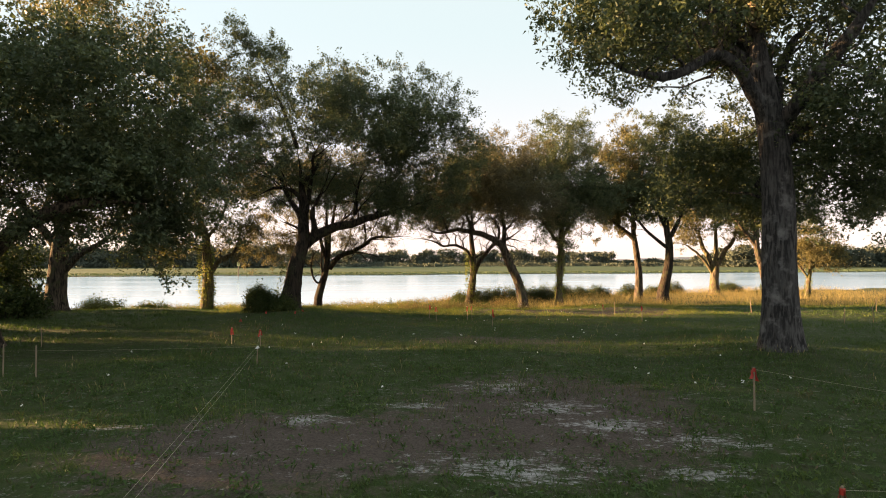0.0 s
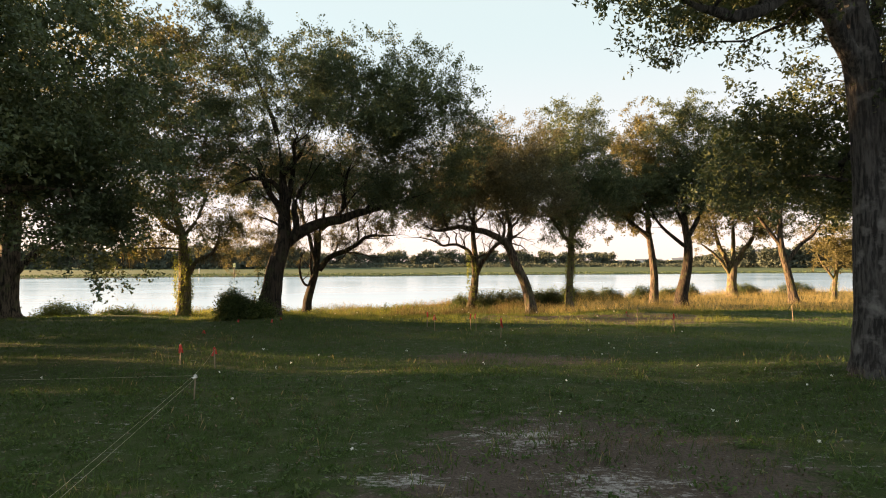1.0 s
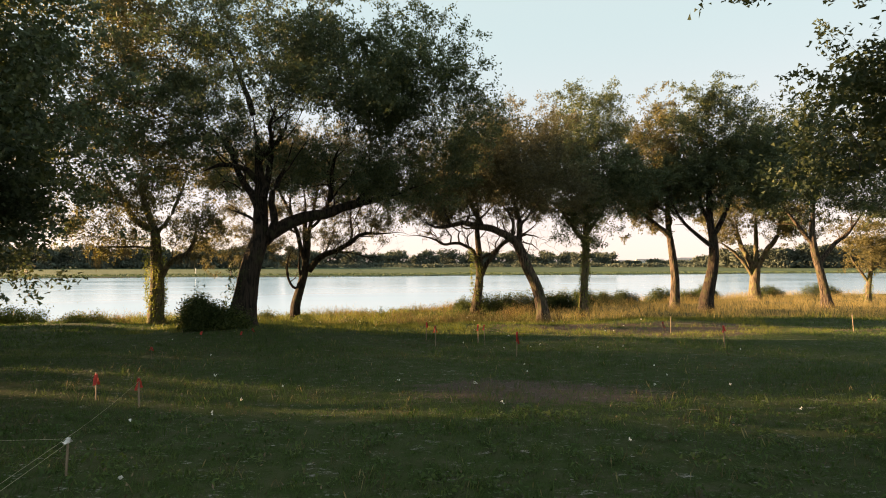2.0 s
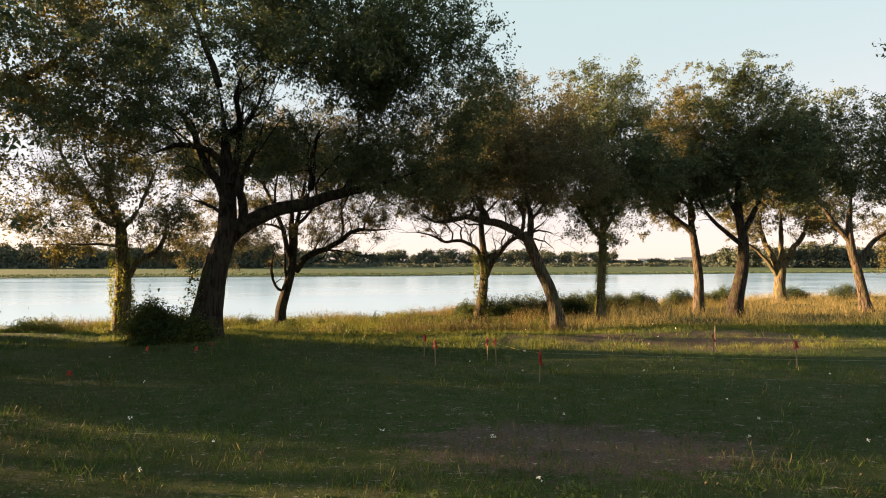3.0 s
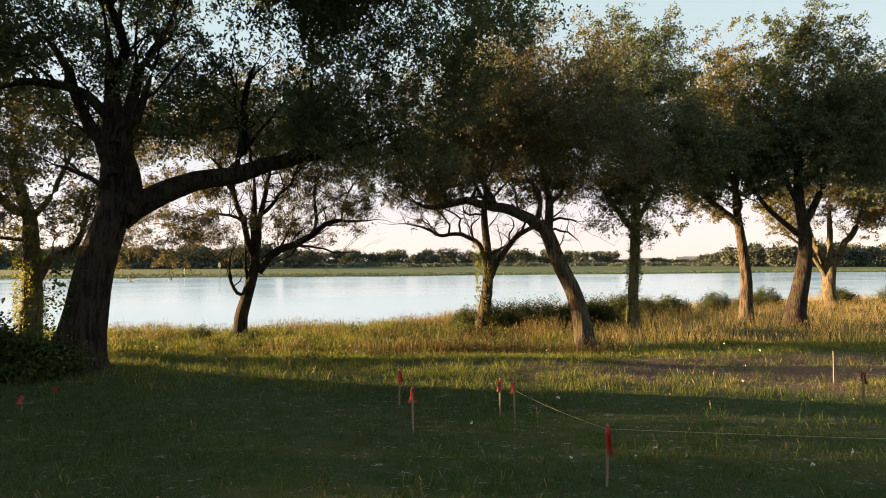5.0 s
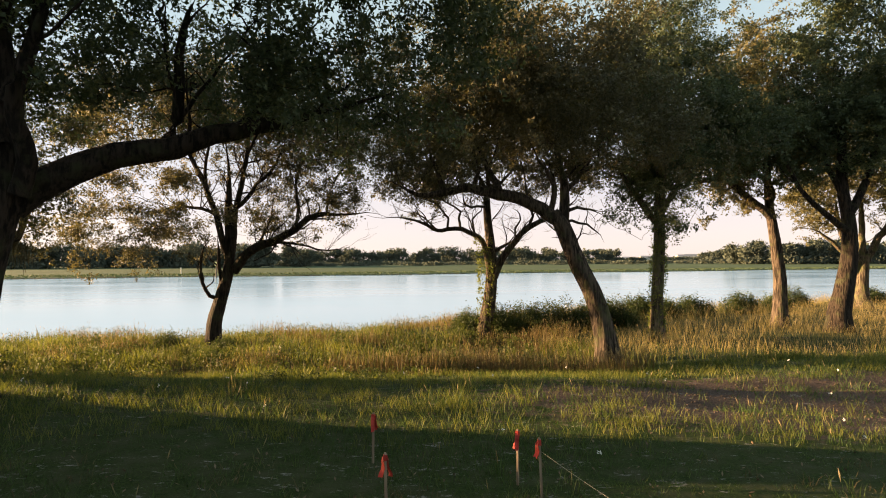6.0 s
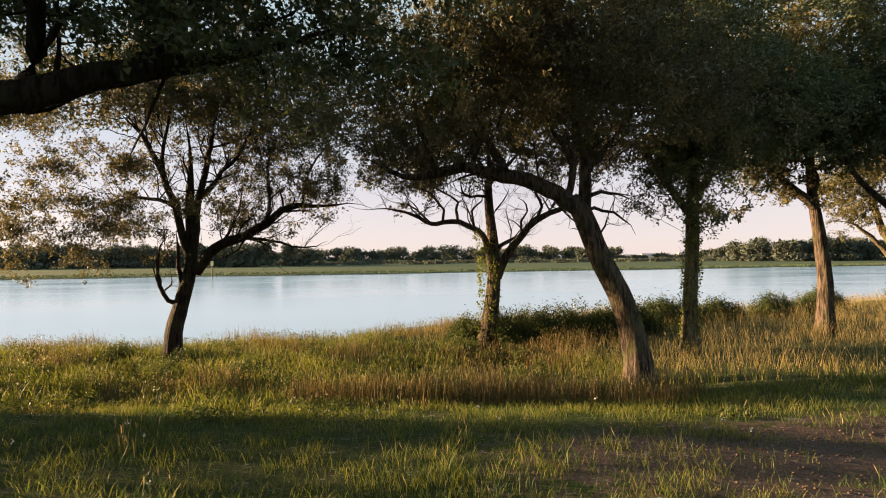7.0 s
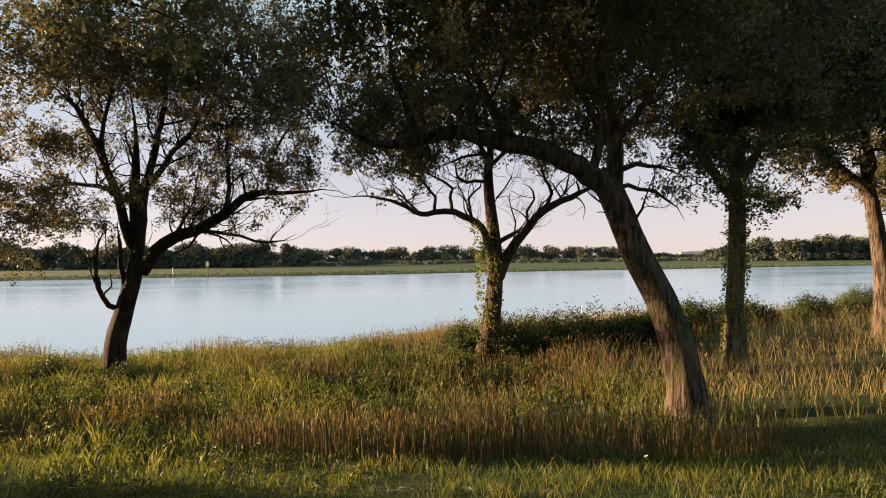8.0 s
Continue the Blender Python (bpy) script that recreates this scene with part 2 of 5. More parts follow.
water = mesh_object("water", np.stack([WX.ravel(), WY.ravel(), np.full(WX.size, WATER_Z)], 1),
                    np.stack([wi, wi + 1, wi + len(wx) + 1, wi + len(wx)], 1), WATER)
tagged(water, "calm pale river water reflecting the evening sky", "river", kind="structure")


# ---- trees ----
def tube(points, radii, sides, rough=0.0, seed=0):
    """Rings along a line: vertices and quads. rough: how uneven the skin is."""
    p, r = np.asarray(points, float), np.asarray(radii, float)
    n = len(p)
    tan = np.gradient(p, axis=0)
    tan /= np.linalg.norm(tan, axis=1)[:, None] + 1e-9
    ref = np.where(np.abs(tan[:, 2:3]) > 0.9, np.array([[1.0, 0, 0]]), np.array([[0, 0, 1.0]]))
    if n > 1 and np.ptp(np.abs(tan[:, 2])) > 0.3:
        ref = np.tile([[0.15, 1.0, 0.1]], (n, 1))
    u = np.cross(tan, ref)
    u /= np.linalg.norm(u, axis=1)[:, None] + 1e-9
    v = np.cross(tan, u)
    a = np.arange(sides) * 2 * np.pi / sides
    rr = r[:, None] * np.ones(sides)
    if rough:
        k = np.random.default_rng(seed)
        s = np.arange(n)[:, None]
        rr = rr * (1 + rough * (0.6 * np.sin(3 * a + s * 0.35 + k.random() * 6) + 0.5 * np.sin(5 * a - s * 0.21 + k.random() * 6) + 0.5 * k.standard_normal((n, sides))))
    ring = p[:, None] + rr[..., None] * (np.cos(a)[None, :, None] * u[:, None] + np.sin(a)[None, :, None] * v[:, None])
    i = (np.arange(n - 1)[:, None] * sides + np.arange(sides)[None])
    j = (np.arange(n - 1)[:, None] * sides + (np.arange(sides) + 1)[None] % sides)
    quads = np.stack([i, j, j + sides, i + sides], -1).reshape(-1, 4)
    return ring.reshape(-1, 3), quads


def smooth_line(pts, step=0.35):
    """A smooth line through (x, y, z, r) rows, with even steps (Catmull-Rom)."""
    p = np.asarray(pts, float)
    p = np.vstack([2 * p[0] - p[1], p, 2 * p[-1] - p[-2]])
    out = []
    for a, b, c, d in zip(p, p[1:], p[2:], p[3:]):
        m = max(2, int(np.linalg.norm((c - b)[:3]) / step))
        t = np.linspace(0, 1, m, endpoint=False)[:, None]
        out.append(0.5 * (2 * b + (c - a) * t + (2 * a - 5 * b + 4 * c - d) * t ** 2 + (3 * b - a - 3 * c + d) * t ** 3))
    out.append(p[-2:-1])
    return np.vstack(out)


def leaf_faces(centres, length, width, k, up=0.4, corners=4):
    """Small pointed leaves round the centres, turned at random, leaning up; 3 corners for those seen from afar."""
    n = len(centres)
    d = k.standard_normal((n, 3))
    d[:, 2] -= 0.25
    d /= np.linalg.norm(d, axis=1)[:, None]
    nrm = k.standard_normal((n, 3)) + np.array([0, 0, up * 2])
    s = np.cross(d, nrm)
    s /= np.linalg.norm(s, axis=1)[:, None] + 1e-9
    L = (length * k.uniform(0.6, 1.35, n))[:, None]
    W = (width * k.uniform(0.7, 1.3, n))[:, None]
    if corners == 3:
        v = np.stack([centres - d * L / 2 + s * W / 2, centres + d * L / 2, centres - d * L / 2 - s * W / 2], 1)
        return v.reshape(-1, 3), np.arange(3 * n).reshape(n, 3)
    v = np.stack([centres - d * L / 2, centres + s * W / 2, centres + d * L / 2, centres - s * W / 2], 1)
    return v.reshape(-1, 3), np.arange(4 * n).reshape(n, 4)


def in_lobes(lobes, n, k, hollow=0.45):
    """n places in a set of ellipsoids (x, y, z, rx, ry, rz, weight), fewer in the middle."""
    lb = np.asarray(lobes, float)
    wt = lb[:, 6] / lb[:, 6].sum()
    pick = k.choice(len(lb), n, p=wt)
    d = k.standard_normal((n, 3))
    d /= np.linalg.norm(d, axis=1)[:, None]
    r = (hollow ** 3 + (1 - hollow ** 3) * k.random(n)) ** (1 / 3)
    return lb[pick, :3] + d * r[:, None] * lb[pick, 3:6]


def bough(*rows):
    """One limb or trunk: rows (x, y, z, radius) from the tree's foot outwards."""
    return list(rows)


def limbs_of(*boughs):
    """All the limbs of one tree."""
    return list(boughs)


def shoots(line, k, per_metre=1.6, reach=1.5, depth=3):
    """Side branches along a limb (x, y, z, radius), turning upwards and forking again: lists of (points, radii)."""
    made = []
    n = len(line)
    gaps = np.linalg.norm(np.diff(line[:, :3], axis=0), axis=1)
    for _ in range(int(gaps.sum() * per_metre * k.uniform(0.8, 1.2))):
        i = int(k.uniform(0.25, 0.98) * (n - 1))
        along = line[min(i + 1, n - 1), :3] - line[max(i - 1, 0), :3]
        along = along / (np.linalg.norm(along) + 1e-9)
        way = 0.55 * along + 0.75 * k.standard_normal(3) * np.array([1, 0.8, 0.7]) + np.array([0, 0, 0.45])
        way /= np.linalg.norm(way)
        length = reach * k.uniform(0.4, 1.2)
        steps_ = 7
        pts = [line[i, :3].copy()]
        for _s in range(steps_):
            way = way + 0.22 * k.standard_normal(3) + np.array([0, 0, 0.05])
            way /= np.linalg.norm(way)
            pts.append(pts[-1] + way * length / steps_)
        pts = np.array(pts)
        thick = min(0.5 * line[i, 3], 0.012 + 0.020 * length)
        rad = np.linspace(thick, max(0.005, thick * 0.25), steps_ + 1)
        made.append((pts, rad))
        if depth > 1:
            made += shoots(np.column_stack([pts, rad]), k, 2.6 / max(length, 0.4), reach * 0.55, depth - 1)
    return made


def make_tree(label, base, trunk, limbs, lobes, clumps=500, leaves=70, spread=0.275, leaf=(0.18, 0.10),
              bark=BARK, foliage=LEAF_OAK, seed=1, twigs=1.0, sides=14, flare=1.0, group="", bare=0, bare_lobes=None, lump=1.0, core=1.0, heavy=0.4, sprouts=1.2, reach=1.5, name="oak_tree"):
    """A tree: trunk and limbs are rows (x, y, z, radius) from its foot; lobes shape the crown; boughs grow from the limbs to each clump of leaves."""
    k = np.random.default_rng(seed)
    x0, y0 = base
    z0 = float(land(x0, y0))
    root = tagged(new(name), label, "tree", group)
    root.location = (x0, y0, z0)
    tl = smooth_line([(trunk[0][0], trunk[0][1], -0.35, trunk[0][3] * 1.1)] + list(trunk))
    if trunk[-1][2] > 6:
        tl[:, 3] *= np.clip((1 - np.linspace(0, 1, len(tl))) / 0.3, 0.15, 1)
    foot = np.exp(-np.clip(tl[:, 2], 0, None) / 0.45)
    tl[:, 3] *= 1 + 0.45 * flare * foot
    v, q = tube(tl[:, :3], tl[:, 3], sides * 2, 0.035, seed)
    mesh_object("trunk", v, q, bark, root, True)
    nodes, girth, wood = [tl[len(tl) // 2:, :3]], [tl[len(tl) // 2:, 3]], []
    if sprouts:
        wood += shoots(tl[len(tl) // 2:], k, sprouts, reach)
    for limb in limbs:
        ll = smooth_line(limb)
        ll[:, 3] *= np.clip((1 - np.linspace(0, 1, len(ll))) / 0.35, 0.2, 1)
        v, q = tube(ll[:, :3] + k.standard_normal((len(ll), 3)) * 0.02, ll[:, 3], sides, 0.04, seed + len(nodes))
        mesh_object("limb", v, q, bark, root, True)
        nodes.append(ll[len(ll) // 4:, :3])
        girth.append(ll[len(ll) // 4:, 3])
        if sprouts:
            wood += shoots(ll, k, sprouts, reach)
    for pts, rad in wood:
        if rad[0] > 0.018:
            nodes.append(pts[3::2])
            girth.append(rad[3::2])
    nodes, girth = np.vstack(nodes), np.concatenate(girth)
    base_count = len(nodes)
    # boughs towards the clumps, nearest first, each from the closest wood
    total = clumps + bare
    hubs = in_lobes(lobes, max(6, total // 10), k, 0.4)
    pick = k.integers(0, len(hubs), total)
    aim = hubs[pick] + k.standard_normal((total, 3)) * np.array([0.55, 0.55, 0.36]) * lump * k.uniform(0.55, 1.5, (len(hubs), 1))[pick]
    loose = k.random(total) < 0.10
    aim[loose] = in_lobes([(*lb[:3], lb[3] * 1.14, lb[4] * 1.14, lb[5] * 1.2, lb[6]) for lb in lobes], int(loose.sum()), k, 0.85)
    is_bare = np.zeros(len(aim), bool)
    is_bare[k.choice(len(aim), bare, replace=False)] = True
    if bare_lobes:
        aim[is_bare] = in_lobes(bare_lobes, bare, k, 0.1)
    near = np.min(np.linalg.norm(aim[:, None] - nodes[None], axis=2), axis=1)
    order = np.argsort(near)
    allv, allq, off = [], [], 0
    for pts, rad in wood:
        v, q = tube(pts, rad, 5 if rad[0] > 0.03 else 3)
        allv.append(v)
        allq.append(q + off)
        off += len(v)
    stock = np.empty((clumps * 9 + bare * 9 + base_count, 3))
    stock[:base_count] = nodes
    cnt = base_count
    paths = []
    parent_of = {}
    owner = np.full(len(stock), -1)
    for c in order:
        t = aim[c]
        dv = stock[:cnt] - t
        cost = np.linalg.norm(dv, axis=1) + 0.5 * np.clip(dv[:, 2], 0, None)
        b = int(np.argmin(cost))
        s = stock[b]
        dist = float(np.linalg.norm(t - s))
        m = int(np.clip(dist / 0.38, 2, 8))
        bend = (s + t) / 2 + k.standard_normal(3) * 0.12 * dist + np.array([0, 0, 0.10 * dist])
        u = np.linspace(0, 1, m + 1)[:, None]
        line = (1 - u) ** 2 * s + 2 * u * (1 - u) * bend + u ** 2 * t
        line[1:] += k.standard_normal((m, 3)) * 0.014
        pid = len(paths)
        paths.append([line, 1.0, owner[b], 0.012 + 0.8 * girth[b] if b < base_count else 1.0])
        stock[cnt:cnt + m] = line[1:]
        owner[cnt:cnt + m] = pid
        cnt += m
    for pid in range(len(paths) - 1, -1, -1):
        up = paths[pid][2]
        if up >= 0:
            paths[up][1] += paths[pid][1]
    thick = []
    for line, load, up, most in paths:
        r = min(0.0105 * twigs * load ** 0.56, most, 1.0 if up < 0 else 0.8 * thick[up])
        thick.append(r)
        n = len(line)
        rad = np.linspace(r, max(0.005, r * 0.5), n)
        v, q = tube(line, rad, 3 if load < 4 else 5 if load < 14 else 7)
        allv.append(v)
        allq.append(q + off)
        off += len(v)
    tagged(mesh_object("branching", np.vstack(allv), np.vstack(allq), bark, root, True), kind="stuff")
    cl = aim[~is_bare]
    per = k.poisson(leaves, len(cl))
    idx = np.repeat(np.arange(len(cl)), per)
    sz = k.uniform(0.6, 1.35, len(cl))[idx]
    # leaves gather along five short twigs from the heart of each clump
    twig = k.standard_normal((len(cl), 5, 3)) * np.array([1, 1, 0.75])
    twig /= np.linalg.norm(twig, axis=2)[..., None] + 1e-9
    out = twig[idx, k.integers(0, 5, len(idx))] * (k.random(len(idx)) ** 0.7 * 2.2 * spread * sz)[:, None]
    v, q = leaf_faces(cl[idx] + out + k.standard_normal((len(idx), 3)) * 0.07, leaf[0], leaf[1], k, corners=3)
    # the shaded heart of the crown, where the leaves lie thick
    hearts = []
    for lx0, ly0, lz0, lrx, lry, lrz, wt in lobes:
        if core and wt >= heavy:
            many = int(core * 1.3 * math.pi * lrx * lrz / 0.013)
            hearts.append(in_lobes([(lx0, ly0, lz0, lrx * 0.80, lry * 0.75, lrz * 0.74, 1)], many, k, 0.0))
    if hearts:
        v2, q2 = leaf_faces(np.vstack(hearts), 0.17, 0.12, k, corners=3)
        v, q = np.vstack([v, v2]), np.vstack([q, q2 + len(v)])
    tagged(mesh_object("crown", v, q, foliage, root), kind="stuff")
    return root


def ivy(root, line, radius, n, mat=LEAF_IVY, seed=3, size=(0.075, 0.06), name="ivy"):
    """Climbing leaves round a stretch of trunk, in the tree's own space."""
    k = np.random.default_rng(seed)
    p = smooth_line([(*q, radius) for q in line])
    at = k.integers(0, len(p), n)
    a = k.random(n) * 2 * np.pi
    rr = p[at, 3] * (1.0 + 0.24 * np.abs(k.standard_normal(n)))
    patch = np.sin(p[at, 2] * 3 + a * 2) + k.standard_normal(n) * 0.8 > -0.4
    c = p[at, :3] + np.stack([np.cos(a) * rr, np.sin(a) * rr, k.uniform(-0.2, 0.2, n)], 1)
    v, q = leaf_faces(c[patch], *size, k, up=0.1)
    return tagged(mesh_object(name, v, q, mat, root), "climbing vine leaves")


def hanging_moss(root, spots, seed=5, strands=44):
    """Grey strands that hang from the limbs."""
    k = np.random.default_rng(seed)
    vs, qs, off = [], [], 0
    for x, y, z, length in spots:
        for _ in range(strands):
            s = np.array([x, y, z]) + k.standard_normal(3) * np.array([0.16, 0.16, 0.06])
            ln = length * k.uniform(0.4, 1.1)
            m = 5
            line = s + np.outer(np.linspace(0, 1, m), [0, 0, -ln]) + np.cumsum(k.standard_normal((m, 3)) * 0.025, axis=0)
            v, q = tube(line, np.linspace(0.020, 0.006, m), 3)
            vs.append(v), qs.append(q + off)
            off += len(v)
    return tagged(mesh_object("spanish_moss", np.vstack(vs), np.vstack(qs), MOSS, root), "pale hanging moss strands", kind="stuff")


BANK = "oaks along the riverbank"

# the large spreading oak with the long side limb
tree_c = make_tree("large spreading live oak with leaning trunk and long low limb", (-8.2, 29.3),
    bough((0.28, 0, 0, 0.5), (0.34, 0.03, 0.44, 0.464), (0.47, 0.06, 1.29, 0.428), (0.59, 0.09, 2.14, 0.392), (0.83, 0.12, 2.99, 0.356), (0.96, 0.15, 3.49, 0.32), (0.96, 0.18, 4.28, 0.284), (0.96, 0.21, 5, 0.248), (0.89, 0.24, 5.87, 0.212), (0.76, 0.27, 7.31, 0.176), (0.53, 0.3, 8.62, 0.14)),
    limbs_of(bough((1, 0.3, 3.29, 0.3), (1.63, 0.56, 3.86, 0.276), (2.18, 0.81, 4.14, 0.251), (2.91, 1.07, 4.38, 0.227), (3.74, 1.32, 4.65, 0.202), (4.45, 1.58, 4.92, 0.178), (5.18, 1.83, 5.14, 0.153), (5.94, 2.09, 5.35, 0.129), (6.89, 2.34, 5.69, 0.104), (7.7, 2.6, 6.01, 0.08)),
     bough((1.39, 0, 3.48, 0.17), (1.6, -0.11, 4.03, 0.154), (1.58, -0.23, 4.5, 0.139), (1.55, -0.34, 4.96, 0.123), (1.72, -0.46, 5.42, 0.107), (2.04, -0.57, 5.87, 0.091), (2.34, -0.69, 6.57, 0.076), (2.59, -0.8, 7.47, 0.06)),
     bough((1.07, 0, 4.25, 0.17), (0.65, 0.2, 5.14, 0.146), (0.03, 0.4, 5.91, 0.122), (-0.37, 0.6, 6.84, 0.098), (-1.01, 0.8, 7.65, 0.074), (-1.74, 1, 8.47, 0.05)),
     bough((1.07, 0, 4.96, 0.16), (1.2, 0.4, 5.9, 0.133), (1.22, 0.8, 7.05, 0.105), (1.64, 1.2, 8.09, 0.077), (1.78, 1.6, 9.34, 0.05)),
     bough((3.21, 1.3, 4.49, 0.14), (3.53, 1.18, 5.02, 0.118), (3.59, 1.05, 5.76, 0.095), (3.72, 0.93, 6.63, 0.073), (4.2, 0.8, 7.64, 0.05)),
     bough((4.58, 1.7, 4.99, 0.12), (5.1, 1.87, 5.78, 0.093), (5.47, 2.03, 6.63, 0.067), (6.09, 2.2, 7.49, 0.04)),
     bough((0.91, 0.2, 5.57, 0.13), (0.53, -0.22, 6.03, 0.108), (-0.1, -0.65, 6.18, 0.085), (-0.55, -1.07, 6, 0.062), (-0.95, -1.5, 5.69, 0.04)),
     bough((0.87, 0.2, 6.43, 0.12), (1.63, -0.6, 7.01, 0.097), (1.77, -1.4, 7.49, 0.073), (2.31, -2.2, 8.12, 0.05)),
     bough((1.07, 0, 3.97, 0.07), (0.66, -0.2, 4.23, 0.057), (0.29, -0.4, 4.36, 0.043), (-0.13, -0.6, 4.58, 0.03)),
     bough((0.6, 0.3, 8.4, 0.12), (-0.3, 0.6, 10.6, 0.08), (-1.3, 0.9, 12.8, 0.05), (-1.9, 1.0, 14.2, 0.03))),
    [(0, 0, 9.8, 3.8, 4.0, 2.6, 1.0), (3.5, -1.0, 9.9, 3.8, 3.8, 2.3, 1.7), (6.6, -1.5, 9.4, 2.5, 3.0, 2.4, 1.2), (9.2, 0.8, 7.9, 1.6, 2.4, 1.9, 0.35),
     (2.6, 0, 7.8, 5.8, 3.6, 1.7, 0.75), (7.2, 0.6, 6.5, 3.0, 2.4, 1.5, 0.55), (-2.0, 0.6, 7.4, 3.4, 3.0, 1.8, 0.42), (3.4, 0.8, 6.3, 3.8, 2.8, 1.0, 0.45), (1.0, 2.2, 6.3, 2.4, 1.8, 1.2, 0.45), (6.2, 1.6, 5.9, 2.2, 1.4, 0.9, 0.55), (4.6, 1.2, 5.7, 1.9, 1.2, 0.6, 0.28), (-3.5, 1.0, 10.6, 2.6, 2.6, 2.2, 0.35), (-2.0, 1.0, 14.1, 1.3, 1.2, 1.3, 0.30)],
    clumps=1750, leaves=104, spread=0.25, bark=BARK_SHADED, seed=11, leaf=(0.10, 0.062), foliage=LEAF_DEEP, group=BANK, sprouts=1.0, reach=1.7, core=0.6, heavy=1.1)

tree_d = make_tree("slender forked oak with vine shoots on its trunk", (-9.9, 45.0),
    bough((0.06, 0, 0, 0.311), (0.06, 0.02, 1.13, 0.311), (0.33, 0.04, 2.22, 0.282), (0.57, 0.07, 3.14, 0.253), (0.69, 0.09, 3.87, 0.224), (0.69, 0.11, 4.98, 0.196), (0.62, 0.13, 6.09, 0.167), (0.64, 0.16, 7.2, 0.138), (0.6, 0.18, 8.32, 0.109), (0.33, 0.2, 10, 0.08)),
    limbs_of(bough((0.96, 0, 3.5, 0.22), (1.69, -0.05, 4.41, 0.198), (2.72, -0.1, 4.8, 0.175), (3.66, -0.15, 5.29, 0.152), (4.32, -0.2, 5.79, 0.13), (5.06, -0.25, 5.98, 0.108), (5.98, -0.3, 5.96, 0.085), (6.89, -0.35, 6.05, 0.062), (7.76, -0.4, 5.84, 0.04)),
     bough((2.72, -0.1, 4.76, 0.06), (3.77, -0.23, 4.67, 0.05), (4.72, -0.35, 4.44, 0.04), (5.65, -0.47, 4.42, 0.03), (6.12, -0.6, 4.63, 0.02)),
     bough((0.8, 0, 4.05, 0.17), (0.86, 0.15, 5.17, 0.152), (0.9, 0.3, 6.29, 0.133), (1.1, 0.45, 7.35, 0.115), (1.22, 0.6, 8.41, 0.097), (1.35, 0.75, 9.59, 0.078), (1.53, 0.9, 11.18, 0.06)),
     bough((0.9, 0.3, 6.29, 0.11), (1.54, 0.08, 6.77, 0.096), (1.99, -0.14, 7.35, 0.082), (2.64, -0.36, 7.81, 0.068), (3.1, -0.58, 8.46, 0.054), (3.56, -0.8, 9.45, 0.04)),
     bough((0.6, 0, 4.24, 0.16), (0.29, -0.07, 5.43, 0.144), (0.03, -0.14, 6.39, 0.129), (-0.28, -0.21, 7.29, 0.113), (-0.68, -0.29, 8.13, 0.097), (-1.02, -0.36, 8.75, 0.081), (-1.51, -0.43, 9.27, 0.066), (-2.13, -0.5, 9.97, 0.05)),
     bough((0.15, -0.1, 5.98, 0.08), (-0.54, 0.04, 6.28, 0.07), (-1.37, 0.18, 6.4, 0.06), (-2.2, 0.32, 6.31, 0.05), (-3.06, 0.46, 6.08, 0.04), (-4.11, 0.6, 5.9, 0.03)),
     bough((-0.18, -0.3, 7.13, 0.08), (-0.37, 0.03, 8.29, 0.067), (-0.33, 0.37, 9.31, 0.053), (-0.32, 0.7, 10.74, 0.04)),
     bough((0.39, 0, 2.19, 0.1), (-0.12, -0.06, 2.42, 0.087), (-0.41, -0.12, 3.01, 0.074), (-0.49, -0.18, 3.85, 0.061), (-0.3, -0.24, 4.53, 0.048), (0.12, -0.3, 4.96, 0.035)),
     bough((0.4, 0, 2.96, 0.1), (0.32, -0.13, 3.69, 0.08), (0.35, -0.27, 4.42, 0.06), (0.35, -0.4, 5.04, 0.04)),
     bough((3.72, -0.3, 5.24, 0.08), (3.85, -0.15, 6.2, 0.068), (3.71, 0, 7.14, 0.055), (3.82, 0.15, 8.28, 0.042), (4.18, 0.3, 9.24, 0.03)),
     bough((5.08, -0.3, 5.95, 0.06), (5.28, -0.47, 6.86, 0.05), (5.74, -0.63, 7.71, 0.04), (6.32, -0.8, 8.37, 0.03)),
     bough((1.85, 0, 4.52, 0.06), (2.32, 0.2, 5.34, 0.048), (2.52, 0.4, 6.29, 0.037), (2.53, 0.6, 7.07, 0.025))),
    [(-2.4, 0.2, 10.6, 4.2, 3.2, 2.1, 1.3), (1.8, 0.2, 11.0, 4.2, 3.2, 2.4, 1.2), (4.8, 0, 9.6, 3.4, 2.8, 1.7, 0.9), (0.4, 0, 7.0, 5.0, 2.4, 1.9, 0.55), (-4.2, 0, 5.4, 2.6, 1.8, 1.6, 0.40), (4.2, -0.2, 6.2, 2.6, 1.8, 1.2, 0.32), (2.0, 0, 4.6, 2.2, 1.2, 0.6, 0.07), (-1.4, -0.1, 4.0, 0.9, 0.8, 0.6, 0.05)],
    clumps=1150, leaves=100, leaf=(0.10, 0.062), spread=0.25, bark=BARK_SHADED, seed=12, twigs=1.0, group=BANK, bare=60, bare_lobes=[(1.5, 0, 5.4, 4.6, 2.2, 1.3, 1.0), (0.3, 0, 6.6, 2.4, 2.0, 1.6, 0.6)], sprouts=2.6, reach=1.7, heavy=0.8)

